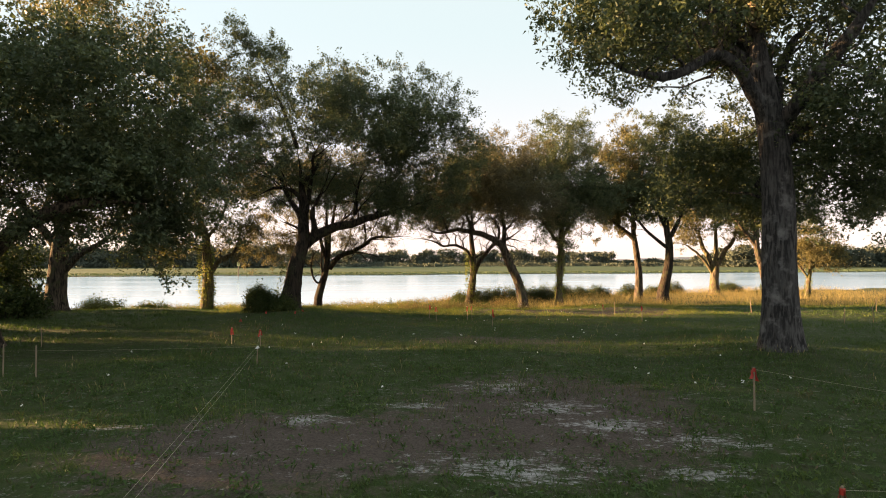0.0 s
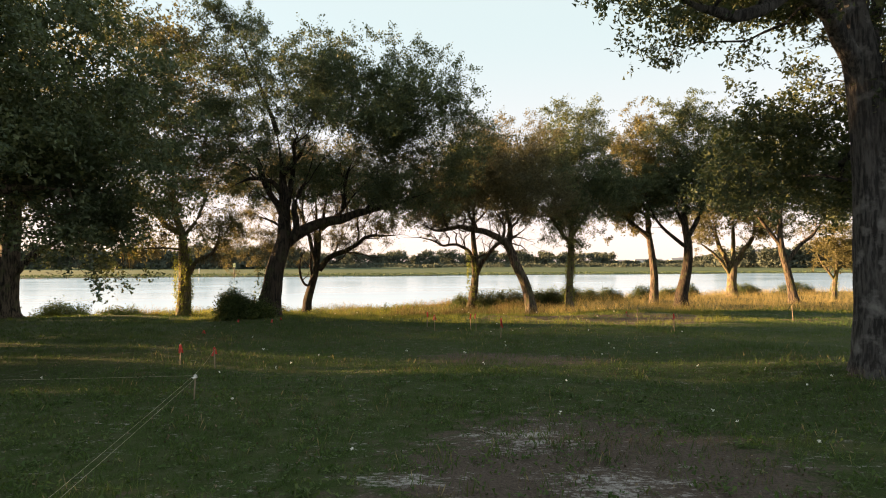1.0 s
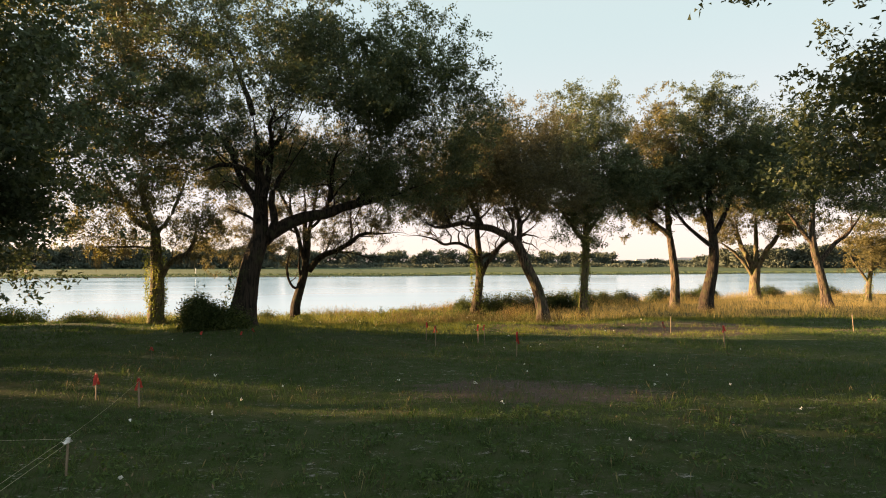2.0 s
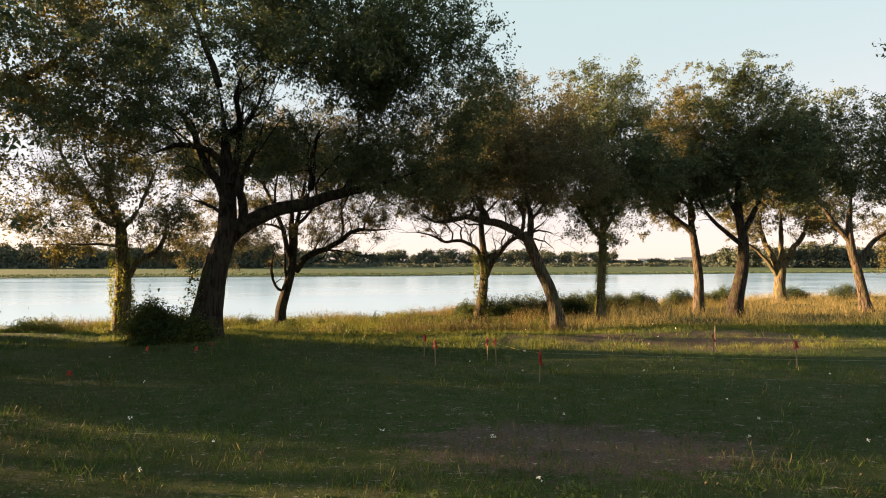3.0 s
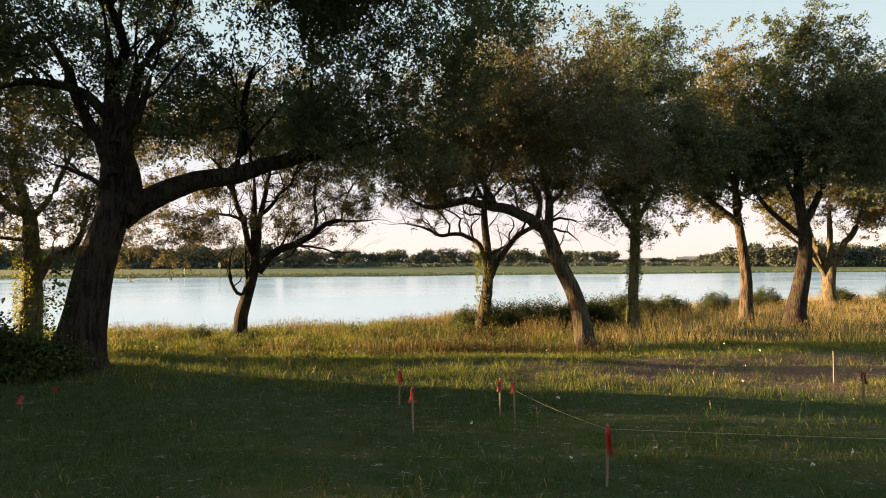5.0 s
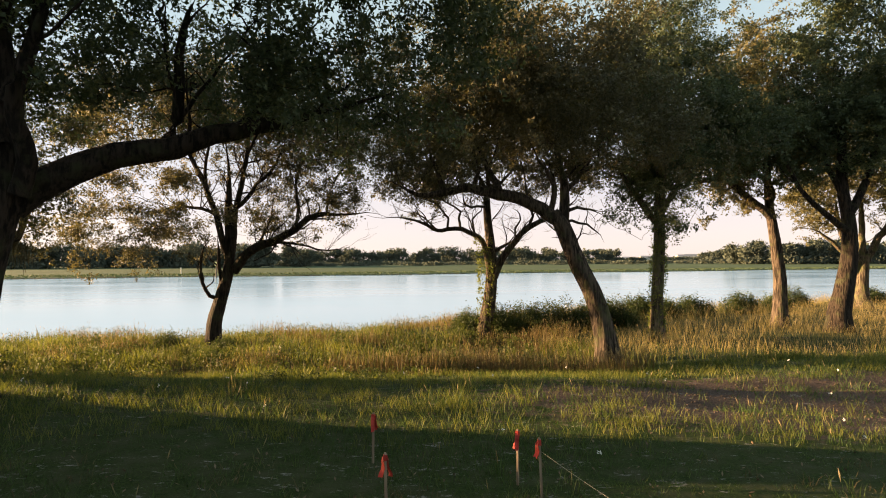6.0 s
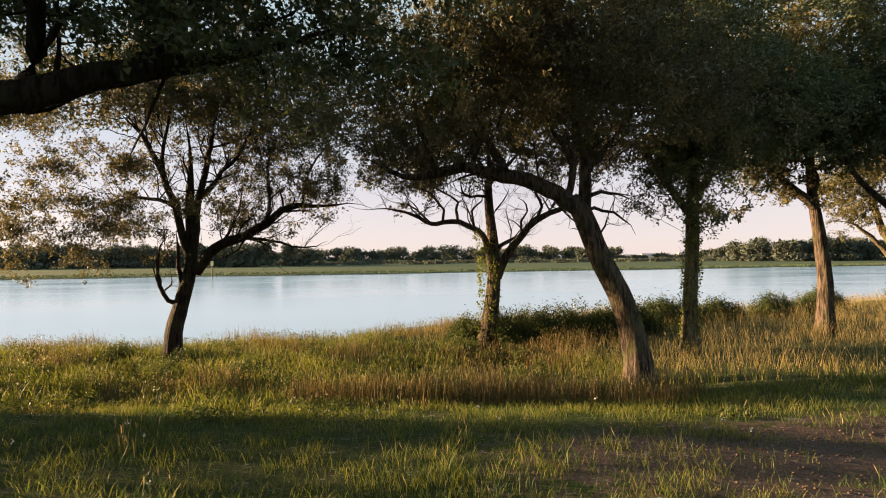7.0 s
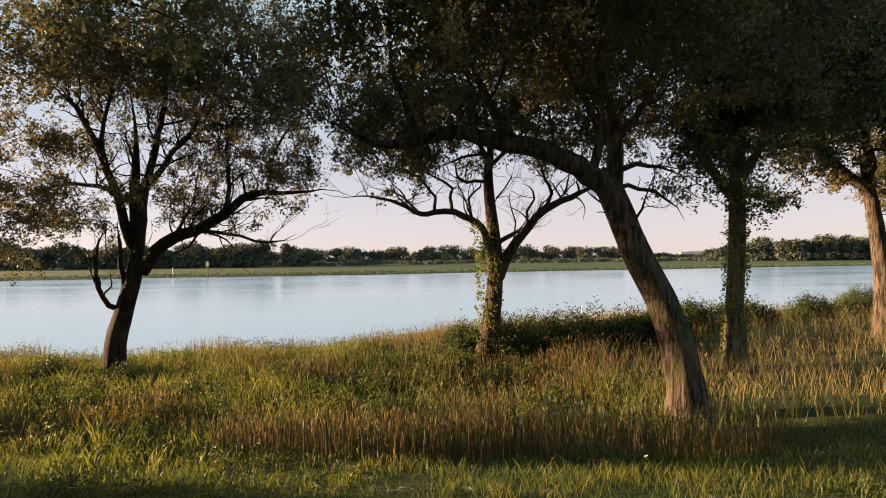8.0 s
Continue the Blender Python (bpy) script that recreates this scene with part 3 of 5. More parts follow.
tree_e = make_tree("many-limbed oak with bare lower branches and ivy", (2.2, 45.3),
    bough((0.04, 0, 0, 0.32), (0.04, 0, 0.51, 0.32), (0.16, 0.04, 1.29, 0.296), (0.29, 0.08, 2.22, 0.272), (0.34, 0.12, 2.96, 0.248), (0.35, 0.16, 3.71, 0.224), (0.29, 0.2, 4.47, 0.2), (0.19, 0.24, 5.42, 0.176), (0.16, 0.28, 6.37, 0.152), (0.25, 0.32, 6.94, 0.128), (0.11, 0.36, 8.28, 0.104), (-0.06, 0.4, 9.82, 0.08)),
    limbs_of(bough((0.47, 0, 2.74, 0.18), (0.77, -0.05, 3.48, 0.164), (1.24, -0.1, 4.16, 0.147), (1.7, -0.15, 4.69, 0.131), (2.25, -0.2, 5.12, 0.115), (2.8, -0.25, 5.33, 0.099), (3.38, -0.3, 5.63, 0.082), (4.06, -0.35, 6.22, 0.066), (4.42, -0.4, 7.12, 0.05)),
     bough((0.36, 0, 3.86, 0.085), (0.87, -0.07, 4.17, 0.073), (1.4, -0.15, 4.4, 0.06)),
     bough((1.41, -0.1, 4.44, 0.05), (1.41, 0, 4.97, 0.043), (1.67, 0.1, 5.38, 0.035), (1.51, 0.2, 5.77, 0.028), (1.26, 0.3, 5.9, 0.02)),
     bough((2.03, -0.2, 5.01, 0.07), (2.17, -0.28, 5.52, 0.059), (1.98, -0.35, 5.92, 0.048), (1.82, -0.42, 6.31, 0.036), (1.48, -0.5, 6.59, 0.025)),
     bough((3.08, -0.3, 5.47, 0.04), (3.03, -0.2, 5.85, 0.03), (3.28, -0.1, 6.27, 0.02)),
     bough((0.25, 0, 2.97, 0.14), (0.07, -0.05, 3.9, 0.13), (-0.06, -0.09, 4.36, 0.121), (-0.43, -0.14, 4.64, 0.111), (-0.98, -0.18, 4.9, 0.102), (-1.62, -0.23, 4.94, 0.092), (-2.08, -0.27, 4.85, 0.083), (-2.54, -0.32, 5.11, 0.073), (-3.08, -0.36, 5.29, 0.064), (-3.8, -0.41, 5.48, 0.054), (-4.52, -0.45, 5.37, 0.045), (-5.24, -0.5, 5.58, 0.035)),
     bough((-1.07, -0.2, 4.9, 0.06), (-1.1, -0.08, 5.4, 0.053), (-1.06, 0.03, 5.69, 0.047), (-1.34, 0.15, 5.99, 0.04), (-1.9, 0.27, 6.29, 0.033), (-2.57, 0.38, 6.61, 0.027), (-3.14, 0.5, 7.02, 0.02)),
     bough((-1.66, -0.3, 4.92, 0.055), (-1.65, -0.4, 5.37, 0.048), (-1.88, -0.5, 5.72, 0.041), (-2.23, -0.6, 6.07, 0.034), (-2.86, -0.7, 6.24, 0.027), (-3.74, -0.8, 6.24, 0.02)),
     bough((-2.08, -0.3, 4.85, 0.045), (-2.64, -0.13, 5.41, 0.035), (-3.11, 0.03, 5.66, 0.025), (-3.88, 0.2, 5.84, 0.015)),
     bough((0.07, 0.1, 5.93, 0.06), (-0.59, -0.02, 5.92, 0.051), (-0.87, -0.15, 6.05, 0.042), (-0.94, -0.28, 6.33, 0.034), (-1.09, -0.4, 6.82, 0.025)),
     bough((0.21, 0.1, 6.83, 0.06), (-0.49, -0.03, 6.77, 0.047), (-1.05, -0.17, 6.59, 0.033), (-1.7, -0.3, 6.33, 0.02)),
     bough((-0.37, -0.1, 4.62, 0.05), (-0.51, -0.2, 5.34, 0.04), (-0.18, -0.3, 5.69, 0.03), (-0, -0.4, 6.17, 0.02)),
     bough((0.16, 0.2, 6.35, 0.08), (0.85, 0.3, 7.08, 0.063), (1.44, 0.4, 7.71, 0.047), (1.85, 0.5, 8.68, 0.03)),
     bough((0.2, 0.2, 6.64, 0.09), (-0.37, 0.4, 7.63, 0.07), (-1.02, 0.6, 8.55, 0.05), (-1.59, 0.8, 9.39, 0.03)),
     bough((0.2, 0, 4.55, 0.035), (0.42, -0.13, 5.37, 0.028), (0.87, -0.27, 6, 0.022), (1.04, -0.4, 6.52, 0.015)),
     bough((0.86, -0.1, 3.7, 0.03), (1.02, 0.03, 4.54, 0.024), (0.82, 0.17, 5.4, 0.018), (1.13, 0.3, 5.98, 0.012))),
    [(0.2, 0.6, 10.0, 4.4, 3.0, 2.8, 1.2), (-2.6, 0.4, 8.0, 3.2, 2.4, 1.6, 0.7), (2.8, 0.4, 8.4, 2.8, 2.4, 1.8, 0.7), (-1.5, 0, 6.6, 4.2, 2.0, 1.0, 0.12)],
    clumps=620, leaves=96, leaf=(0.12, 0.072), bark=BARK, seed=13, twigs=1.0, group=BANK, bare=60, bare_lobes=[(-1.8, 0, 5.6, 3.2, 1.6, 1.0, 1.0), (1.6, 0, 6.2, 2.2, 1.4, 1.4, 0.7), (-0.4, 0, 6.6, 1.8, 1.4, 1.4, 0.6)], sprouts=2.4, reach=1.4)

tree_f = make_tree("leaning oak with rough bark arching over the grass", (5.55, 37.4),
    bough((-0.12, 0, 0, 0.315), (-0.12, 0, 0.53, 0.315), (-0.22, 0, 1.07, 0.305), (-0.37, 0, 1.72, 0.295), (-0.6, 0, 2.32, 0.285), (-0.91, 0, 2.91, 0.275), (-1.19, 0, 3.56, 0.265), (-1.39, 0, 4.08, 0.255), (-1.56, 0, 4.43, 0.245), (-1.77, 0, 4.62, 0.235)),
    limbs_of(bough((-1.56, 0, 4.43, 0.23), (-1.94, -0.05, 4.72, 0.215), (-2.32, -0.09, 4.9, 0.199), (-2.81, -0.14, 5.11, 0.184), (-3.45, -0.18, 5.27, 0.168), (-3.98, -0.23, 5.37, 0.153), (-4.5, -0.27, 5.45, 0.137), (-5.13, -0.32, 5.31, 0.122), (-5.65, -0.36, 5.17, 0.106), (-6.16, -0.41, 5.3, 0.091), (-6.57, -0.45, 5.5, 0.075), (-6.97, -0.5, 5.86, 0.06)),
     bough((-1.45, 0, 4.37, 0.17), (-1.34, 0.06, 5.08, 0.152), (-1.38, 0.12, 5.64, 0.134), (-1.49, 0.18, 6.2, 0.116), (-1.62, 0.24, 6.88, 0.098), (-1.54, 0.3, 7.67, 0.08)),
     bough((-1.82, 0, 4.69, 0.1), (-1.7, -0.15, 5.26, 0.085), (-1.88, -0.3, 5.75, 0.07), (-2.23, -0.45, 6.23, 0.055), (-2.56, -0.6, 6.8, 0.04)),
     bough((-1.37, 0, 4.75, 0.06), (-0.99, -0.1, 4.83, 0.047), (-0.6, -0.2, 4.73, 0.033), (-0.2, -0.3, 4.56, 0.02)),
     bough((-1.37, 0, 4.37, 0.05), (-1.02, -0.17, 4.4, 0.038), (-0.55, -0.33, 4.16, 0.027), (-0.34, -0.5, 3.75, 0.015)),
     bough((-1.35, 0.1, 5.31, 0.09), (-0.99, 0.2, 5.71, 0.073), (-0.62, 0.3, 6.22, 0.057), (-0.13, 0.4, 6.81, 0.04)),
     bough((-3.45, -0.2, 5.27, 0.13), (-3.63, 0.03, 5.86, 0.103), (-3.93, 0.27, 6.47, 0.077), (-4.14, 0.5, 7.22, 0.05)),
     bough((-5.13, -0.3, 5.32, 0.09), (-5.33, -0.43, 5.86, 0.073), (-5.52, -0.57, 6.33, 0.057), (-5.6, -0.7, 6.9, 0.04)),
     bough((-4.29, -0.2, 5.42, 0.08), (-4.09, -0.55, 5.91, 0.055), (-4.3, -0.9, 6.41, 0.03))),
    [(-1.2, 0.2, 9.2, 3.2, 3.2, 2.7, 1.0), (-3.6, 0, 8.4, 3.2, 3.2, 2.4, 1.0), (-5.6, -0.2, 7.5, 2.2, 2.2, 1.4, 0.5), (0.2, -0.2, 6.8, 2.2, 2.4, 1.2, 0.22)],
    clumps=950, leaves=110, seed=14, leaf=(0.09, 0.056), group=BANK, bare=60, bare_lobes=[(0.4, -0.2, 4.4, 1.6, 1.2, 0.7, 1.0), (-4.4, 0, 5.4, 2.4, 1.4, 0.7, 1.0)], sprouts=1.6, reach=1.3)

tree_g = make_tree("straight ivy-clad oak with dense dark crown", (8.8, 42.2),
    [(0, 0, 0, 0.27), (0, 0, 1.6, 0.23), (0.1, 0, 3.2, 0.22), (0.15, 0, 4.8, 0.21), (0.2, 0, 6.4, 0.18), (0.2, 0, 9.0, 0.11)],
    [[(0.1, 0, 4.6, 0.14), (-0.9, -0.2, 5.8, 0.12), (-1.9, -0.3, 7.4, 0.08)], [(0.15, 0, 5.0, 0.13), (1.2, 0.2, 6.6, 0.11), (2.2, 0.3, 8.6, 0.07)],
     [(0.2, 0, 6.2, 0.12), (0.3, -1.0, 7.6, 0.10), (0.4, -1.8, 9.4, 0.06)]],
    [(0.3, 0, 9.4, 3.8, 3.4, 3.0, 1.3), (-0.4, 0, 12.2, 1.9, 1.9, 1.9, 0.4), (1.9, 1.6, 13.0, 1.3, 1.3, 2.0, 0.2), (1.4, 0, 8.0, 2.4, 2.4, 2.0, 0.5), (0, -0.3, 5.8, 1.4, 1.4, 1.8, 0.34)],
    clumps=980, leaves=106, leaf=(0.11, 0.068), bark=BARK_PALE, foliage=LEAF_DEEP, seed=15, group=BANK)

make_tree("thin curving oak with sparse lower boughs", (16.2, 46.6),
    bough((0.05, 0, 0, 0.31), (0.05, 0, 0.63, 0.31), (0.1, 0.03, 2.07, 0.28), (-0.04, 0.06, 3.64, 0.25), (-0.19, 0.09, 4.83, 0.22), (-0.3, 0.11, 5.68, 0.19), (-0.34, 0.14, 7.1, 0.16), (-0.17, 0.17, 9.63, 0.13), (0.01, 0.2, 12.79, 0.1)),
    limbs_of(bough((-0.29, 0, 5.2, 0.2), (-1, -0.05, 5.73, 0.177), (-1.71, -0.1, 6.26, 0.153), (-2.49, -0.15, 6.88, 0.13), (-3.32, -0.2, 6.91, 0.107), (-4.08, -0.25, 6.68, 0.083), (-4.91, -0.3, 7.05, 0.06)),
     bough((-0.29, 0, 5.83, 0.14), (-0.24, -0.08, 6.39, 0.122), (-0.74, -0.16, 7, 0.104), (-1.78, -0.24, 7.3, 0.086), (-2.9, -0.32, 7.29, 0.068), (-3.55, -0.4, 8.27, 0.05)),
     bough((-0.3, 0.1, 7.1, 0.14), (-1.09, 0.23, 8.69, 0.11), (-1.18, 0.37, 10.94, 0.08), (-1.44, 0.5, 13.84, 0.05)),
     bough((-0.27, 0.1, 7.41, 0.1), (0.45, -0.15, 8.94, 0.075), (0.63, -0.4, 10.75, 0.05))),
    [(-0.6, 0, 11.8, 2.6, 2.6, 3.4, 1.0), (-2.2, 0, 8.2, 2.2, 2.2, 1.8, 0.5), (1.2, 0, 9.0, 2.2, 2.2, 2.2, 0.5), (-2.6, -0.2, 5.8, 1.4, 1.2, 1.0, 0.15)],
    clumps=600, leaves=92, leaf=(0.13, 0.08), bark=BARK, foliage=LEAF_SUNLIT, seed=16, group=BANK, sprouts=1.6)

make_tree("dark-barked oak with swollen twisting trunk", (17.35, 44.0),
    bough((-0.12, 0, 0, 0.42), (-0.12, 0, 0.77, 0.42), (0.16, 0.03, 1.98, 0.37), (0.41, 0.07, 3.27, 0.32), (0.46, 0.1, 4.71, 0.27), (0.25, 0.13, 6.16, 0.22), (0.27, 0.17, 8.19, 0.17), (0.44, 0.2, 11.38, 0.12)),
    limbs_of(bough((0.37, 0, 4.28, 0.15), (-0.37, -0.08, 4.76, 0.13), (-1.16, -0.16, 5.44, 0.11), (-1.83, -0.24, 6.12, 0.09), (-2.44, -0.32, 7.25, 0.07), (-2.9, -0.4, 8.66, 0.05)),
     bough((0.31, 0, 5.57, 0.16), (-0.29, 0.2, 7.04, 0.11), (-0.61, 0.4, 8.82, 0.06)),
     bough((0.37, 0, 5, 0.19), (1.24, 0.1, 6.45, 0.15), (1.88, 0.2, 8.48, 0.11), (2.39, 0.3, 10.83, 0.07))),
    [(0.6, 0, 12.0, 3.0, 2.8, 3.0, 1.0), (2.0, 0, 9.0, 2.6, 2.4, 2.2, 0.6), (-1.2, 0, 8.6, 2.2, 2.2, 1.8, 0.5)],
    clumps=600, leaves=110, bark=BARK_SHADED, foliage=LEAF_DEEP, seed=17, group=BANK, leaf=(0.12, 0.075))

make_tree("v-forked oak with sunlight put in its pale bark colour", (27.0, 56.0),
    [(0, 0, 0, 0.48), (0, 0, 1.4, 0.40), (0.1, 0, 2.6, 0.38), (0.2, 0, 3.4, 0.30)],
    [[(0.0, 0, 2.5, 0.26), (-0.6, 0, 3.8, 0.22), (-1.3, 0, 5.2, 0.18), (-1.6, 0, 7.6, 0.12)], [(0.2, 0, 2.7, 0.26), (1.0, 0, 4.2, 0.22), (2.0, 0, 5.6, 0.18), (2.6, 0, 8.0, 0.11)],
     [(0.1, 0, 3.0, 0.2), (0.3, 0.2, 5.0, 0.18), (0.3, 0.3, 8.0, 0.11)], [(-0.1, 0, 2.0, 0.16), (-1.2, -0.1, 3.6, 0.13), (-2.8, -0.2, 4.9, 0.09), (-4.0, -0.2, 5.2, 0.05)]],
    [(-0.8, 0, 10.0, 3.4, 3.2, 3.4, 1.0), (2.2, 0, 9.6, 3.2, 3.0, 3.2, 1.0), (-2.6, 0, 7.0, 2.4, 2.2, 1.8, 0.5), (3.2, 0, 6.6, 2.2, 2.2, 1.6, 0.5)],
    clumps=640, leaves=64, leaf=(0.14, 0.085), bark=BARK_PALE, foliage=LEAF_SUNLIT, seed=18, group=BANK)

tree_k = make_tree("leaning oak with pale trunk and dark spreading crown", (27.0, 47.0),
    [(0.2, 0, 0, 0.33), (0, 0, 1.2, 0.28), (-0.3, 0, 2.6, 0.26), (-0.7, 0, 4.2, 0.24), (-0.8, 0, 6.0, 0.18), (-0.4, 0, 9.0, 0.1)],
    [[(-0.4, 0, 3.0, 0.16), (0.6, 0, 4.4, 0.15), (1.8, 0, 5.4, 0.12), (3.0, 0, 7.0, 0.08)], [(-0.7, 0, 4.4, 0.16), (-1.8, 0, 5.8, 0.13), (-3.0, 0, 7.4, 0.08)]],
    [(-1.0, 0, 10.2, 4.0, 3.6, 3.6, 1.0), (-3.8, 0, 9.6, 3.2, 3.0, 3.4, 0.8), (2.8, 0, 9.4, 3.6, 3.2, 3.4, 0.8), (-3.4, 0, 13.0, 2.0, 2.0, 1.8, 0.3)],
    clumps=700, leaves=72, leaf=(0.14, 0.085), bark=BARK, foliage=LEAF_DEEP, seed=19, group=BANK)

tree_l = make_tree("small oak by the water with sunlit gold in its leaf colour", (33.0, 51.0),
    [(0, 0, 0, 0.22), (0.1, 0, 1.4, 0.18), (0.3, 0, 2.8, 0.15), (0.4, 0, 5.0, 0.08)],
    [[(0.1, 0, 1.8, 0.11), (-0.8, 0, 3.0, 0.08), (-1.5, 0, 4.2, 0.05)], [(0.3, 0, 2.6, 0.11), (1.3, 0, 3.6, 0.08), (2.2, 0, 4.6, 0.05)]],
    [(0.2, 0, 4.8, 2.4, 2.2, 1.8, 1.0), (1.8, 0, 3.8, 1.8, 1.8, 1.2, 0.5)],
    clumps=240, leaves=90, bark=BARK_PALE, foliage=LEAF_SUNLIT, seed=20, group=BANK, leaf=(0.11, 0.07), core=0.4)

tree_b = make_tree("sparse mossy oak with sunlit ivy-covered trunk", (-17.0, 39.7),
    bough((0.48, 0, 0, 0.42), (0.48, 0, 0.91, 0.42), (0.52, 0.04, 2.15, 0.378), (0.49, 0.07, 3.52, 0.335), (0.36, 0.11, 4.9, 0.292), (0.28, 0.15, 5.73, 0.25), (-0.04, 0.19, 6.57, 0.208), (-0.48, 0.22, 7.96, 0.165), (-0.23, 0.26, 9.35, 0.122), (-0.53, 0.3, 11.3, 0.08)),
    limbs_of(bough((0.26, 0, 5.86, 0.2), (-0.8, 0.07, 6.39, 0.175), (-1.39, 0.13, 7.34, 0.15), (-1.99, 0.2, 8.18, 0.125), (-2.67, 0.27, 9.07, 0.1), (-3.19, 0.33, 10.48, 0.075), (-3.94, 0.4, 11.61, 0.05)),
     bough((0.81, 0, 3.25, 0.17), (1.4, -0.06, 4.13, 0.146), (2.25, -0.12, 4.48, 0.122), (2.72, -0.18, 5.17, 0.098), (2.86, -0.24, 5.98, 0.074), (3.38, -0.3, 7.06, 0.05)),
     bough((0.37, 0, 4.76, 0.08), (-0.8, -0.13, 4.89, 0.063), (-2.49, -0.27, 4.86, 0.047), (-4.02, -0.4, 4.88, 0.03)),
     bough((-1.44, 0.2, 7.26, 0.1), (-3.06, 0.33, 7.83, 0.08), (-4.27, 0.47, 8.83, 0.06), (-5.49, 0.6, 9.14, 0.04)),
     bough((0.43, 0, 5.59, 0.13), (1.08, 0.17, 6.57, 0.103), (1.68, 0.33, 7.97, 0.077), (2.14, 0.5, 9.68, 0.05)),
     bough((-0.4, 0.1, 7.94, 0.09), (-1.31, -0.2, 9.26, 0.065), (-1.37, -0.5, 10.82, 0.04))),
    [(-1.6, 0, 8.6, 3.2, 3.0, 2.4, 1.0), (1.4, 0, 8.2, 3.0, 2.8, 2.4, 1.0), (2.4, 0, 5.8, 2.2, 2.0, 1.2, 0.5), (-2.6, 0, 5.8, 2.6, 2.0, 1.2, 0.5)],
    clumps=430, leaves=88, bark=BARK_PALE, foliage=LEAF_SUNLIT, seed=21, group=BANK, bare=90, bare_lobes=[(-2.2, 0, 6.0, 2.4, 1.8, 1.4, 1.0), (1.6, 0, 5.6, 2.0, 1.6, 1.2, 1.0)], leaf=(0.11, 0.068), sprouts=2.0, core=0.3)

make_tree("tall low-branching oak with olive sunlit top", (-21.3, 31.0),
    [(0, 0, 0, 0.55), (0.1, 0, 1.4, 0.48), (0.2, 0, 2.8, 0.44), (0.3, 0, 4.5, 0.36), (0.4, 0, 8.0, 0.22), (0.5, 0, 12.0, 0.1)],
    [[(0.3, 0, 2.0, 0.20), (1.2, 0, 3.0, 0.17), (2.4, 0, 3.7, 0.13), (3.8, 0, 5.0, 0.08)], [(0.2, 0, 3.4, 0.26), (-1.4, 0, 5.2, 0.2), (-3.0, 0, 7.4, 0.1)],
     [(0.4, 0, 5.5, 0.26), (2.6, 0.2, 7.6, 0.22), (5.0, 0.4, 9.2, 0.18), (7.0, 0.8, 10.6, 0.12), (8.6, 1.0, 12.6, 0.06)], [(0.4, 0, 7.5, 0.2), (2.0, 0.4, 10.4, 0.15), (3.4, 0.6, 13.6, 0.08)]],
    [(0.2, 0, 9.6, 4.2, 4.2, 3.8, 1.0), (4.6, 0.5, 13.0, 3.8, 3.4, 3.6, 1.0), (8.0, 1.0, 12.4, 2.4, 2.4, 2.6, 0.5), (8.0, 0.6, 8.8, 3.0, 2.6, 1.9, 0.6), (1.5, 0, 16.5, 3.4, 3.0, 2.6, 0.6), (-3.2, 0, 7.0, 3.4, 3.4, 2.8, 0.7), (2.6, 0, 6.0, 2.6, 2.6, 1.6, 0.4)],
    clumps=1150, leaves=54, leaf=(0.15, 0.09), foliage=LEAF_SUNLIT, seed=23, group=BANK, spread=0.38, core=0.35)

LAWN = "large oaks on the lawn"
make_tree("broad dark oak with low hanging boughs", (-14.2, 17.0),
    [(0, 0, 0, 0.6), (0.1, 0, 1.4, 0.5), (0.2, 0, 3.0, 0.45), (0.3, 0, 5.0, 0.3), (0.3, 0, 8.0, 0.15)],
    [[(0.2, 0, 2.6, 0.26), (1.6, 0, 3.8, 0.22), (3.2, 0.2, 4.4, 0.17), (5.0, 0.3, 4.4, 0.1)], [(0.3, 0, 3.6, 0.26), (0.8, -1.6, 5.2, 0.2), (1.2, -3.2, 7.0, 0.1)],
     [(0.2, 0, 3.2, 0.26), (-1.6, 0.4, 5.0, 0.2), (-3.4, 0.6, 6.8, 0.1)]],
    [(0.6, 0, 8.0, 4.6, 4.6, 3.2, 1.3), (3.6, 0.6, 7.4, 3.2, 3.6, 2.6, 1.0), (4.6, 1.0, 5.0, 2.4, 2.6, 1.8, 0.62), (4.9, 1.8, 3.0, 1.2, 1.6, 1.2, 0.2), (0.0, 0.6, 4.2, 2.6, 2.6, 1.6, 0.3), (-3.2, 0, 6.2, 3.6, 4.0, 2.8, 0.8)],
    clumps=1450, leaves=84, leaf=(0.12, 0.075), foliage=LEAF_DEEP, seed=24, group=LAWN, core=0.6)

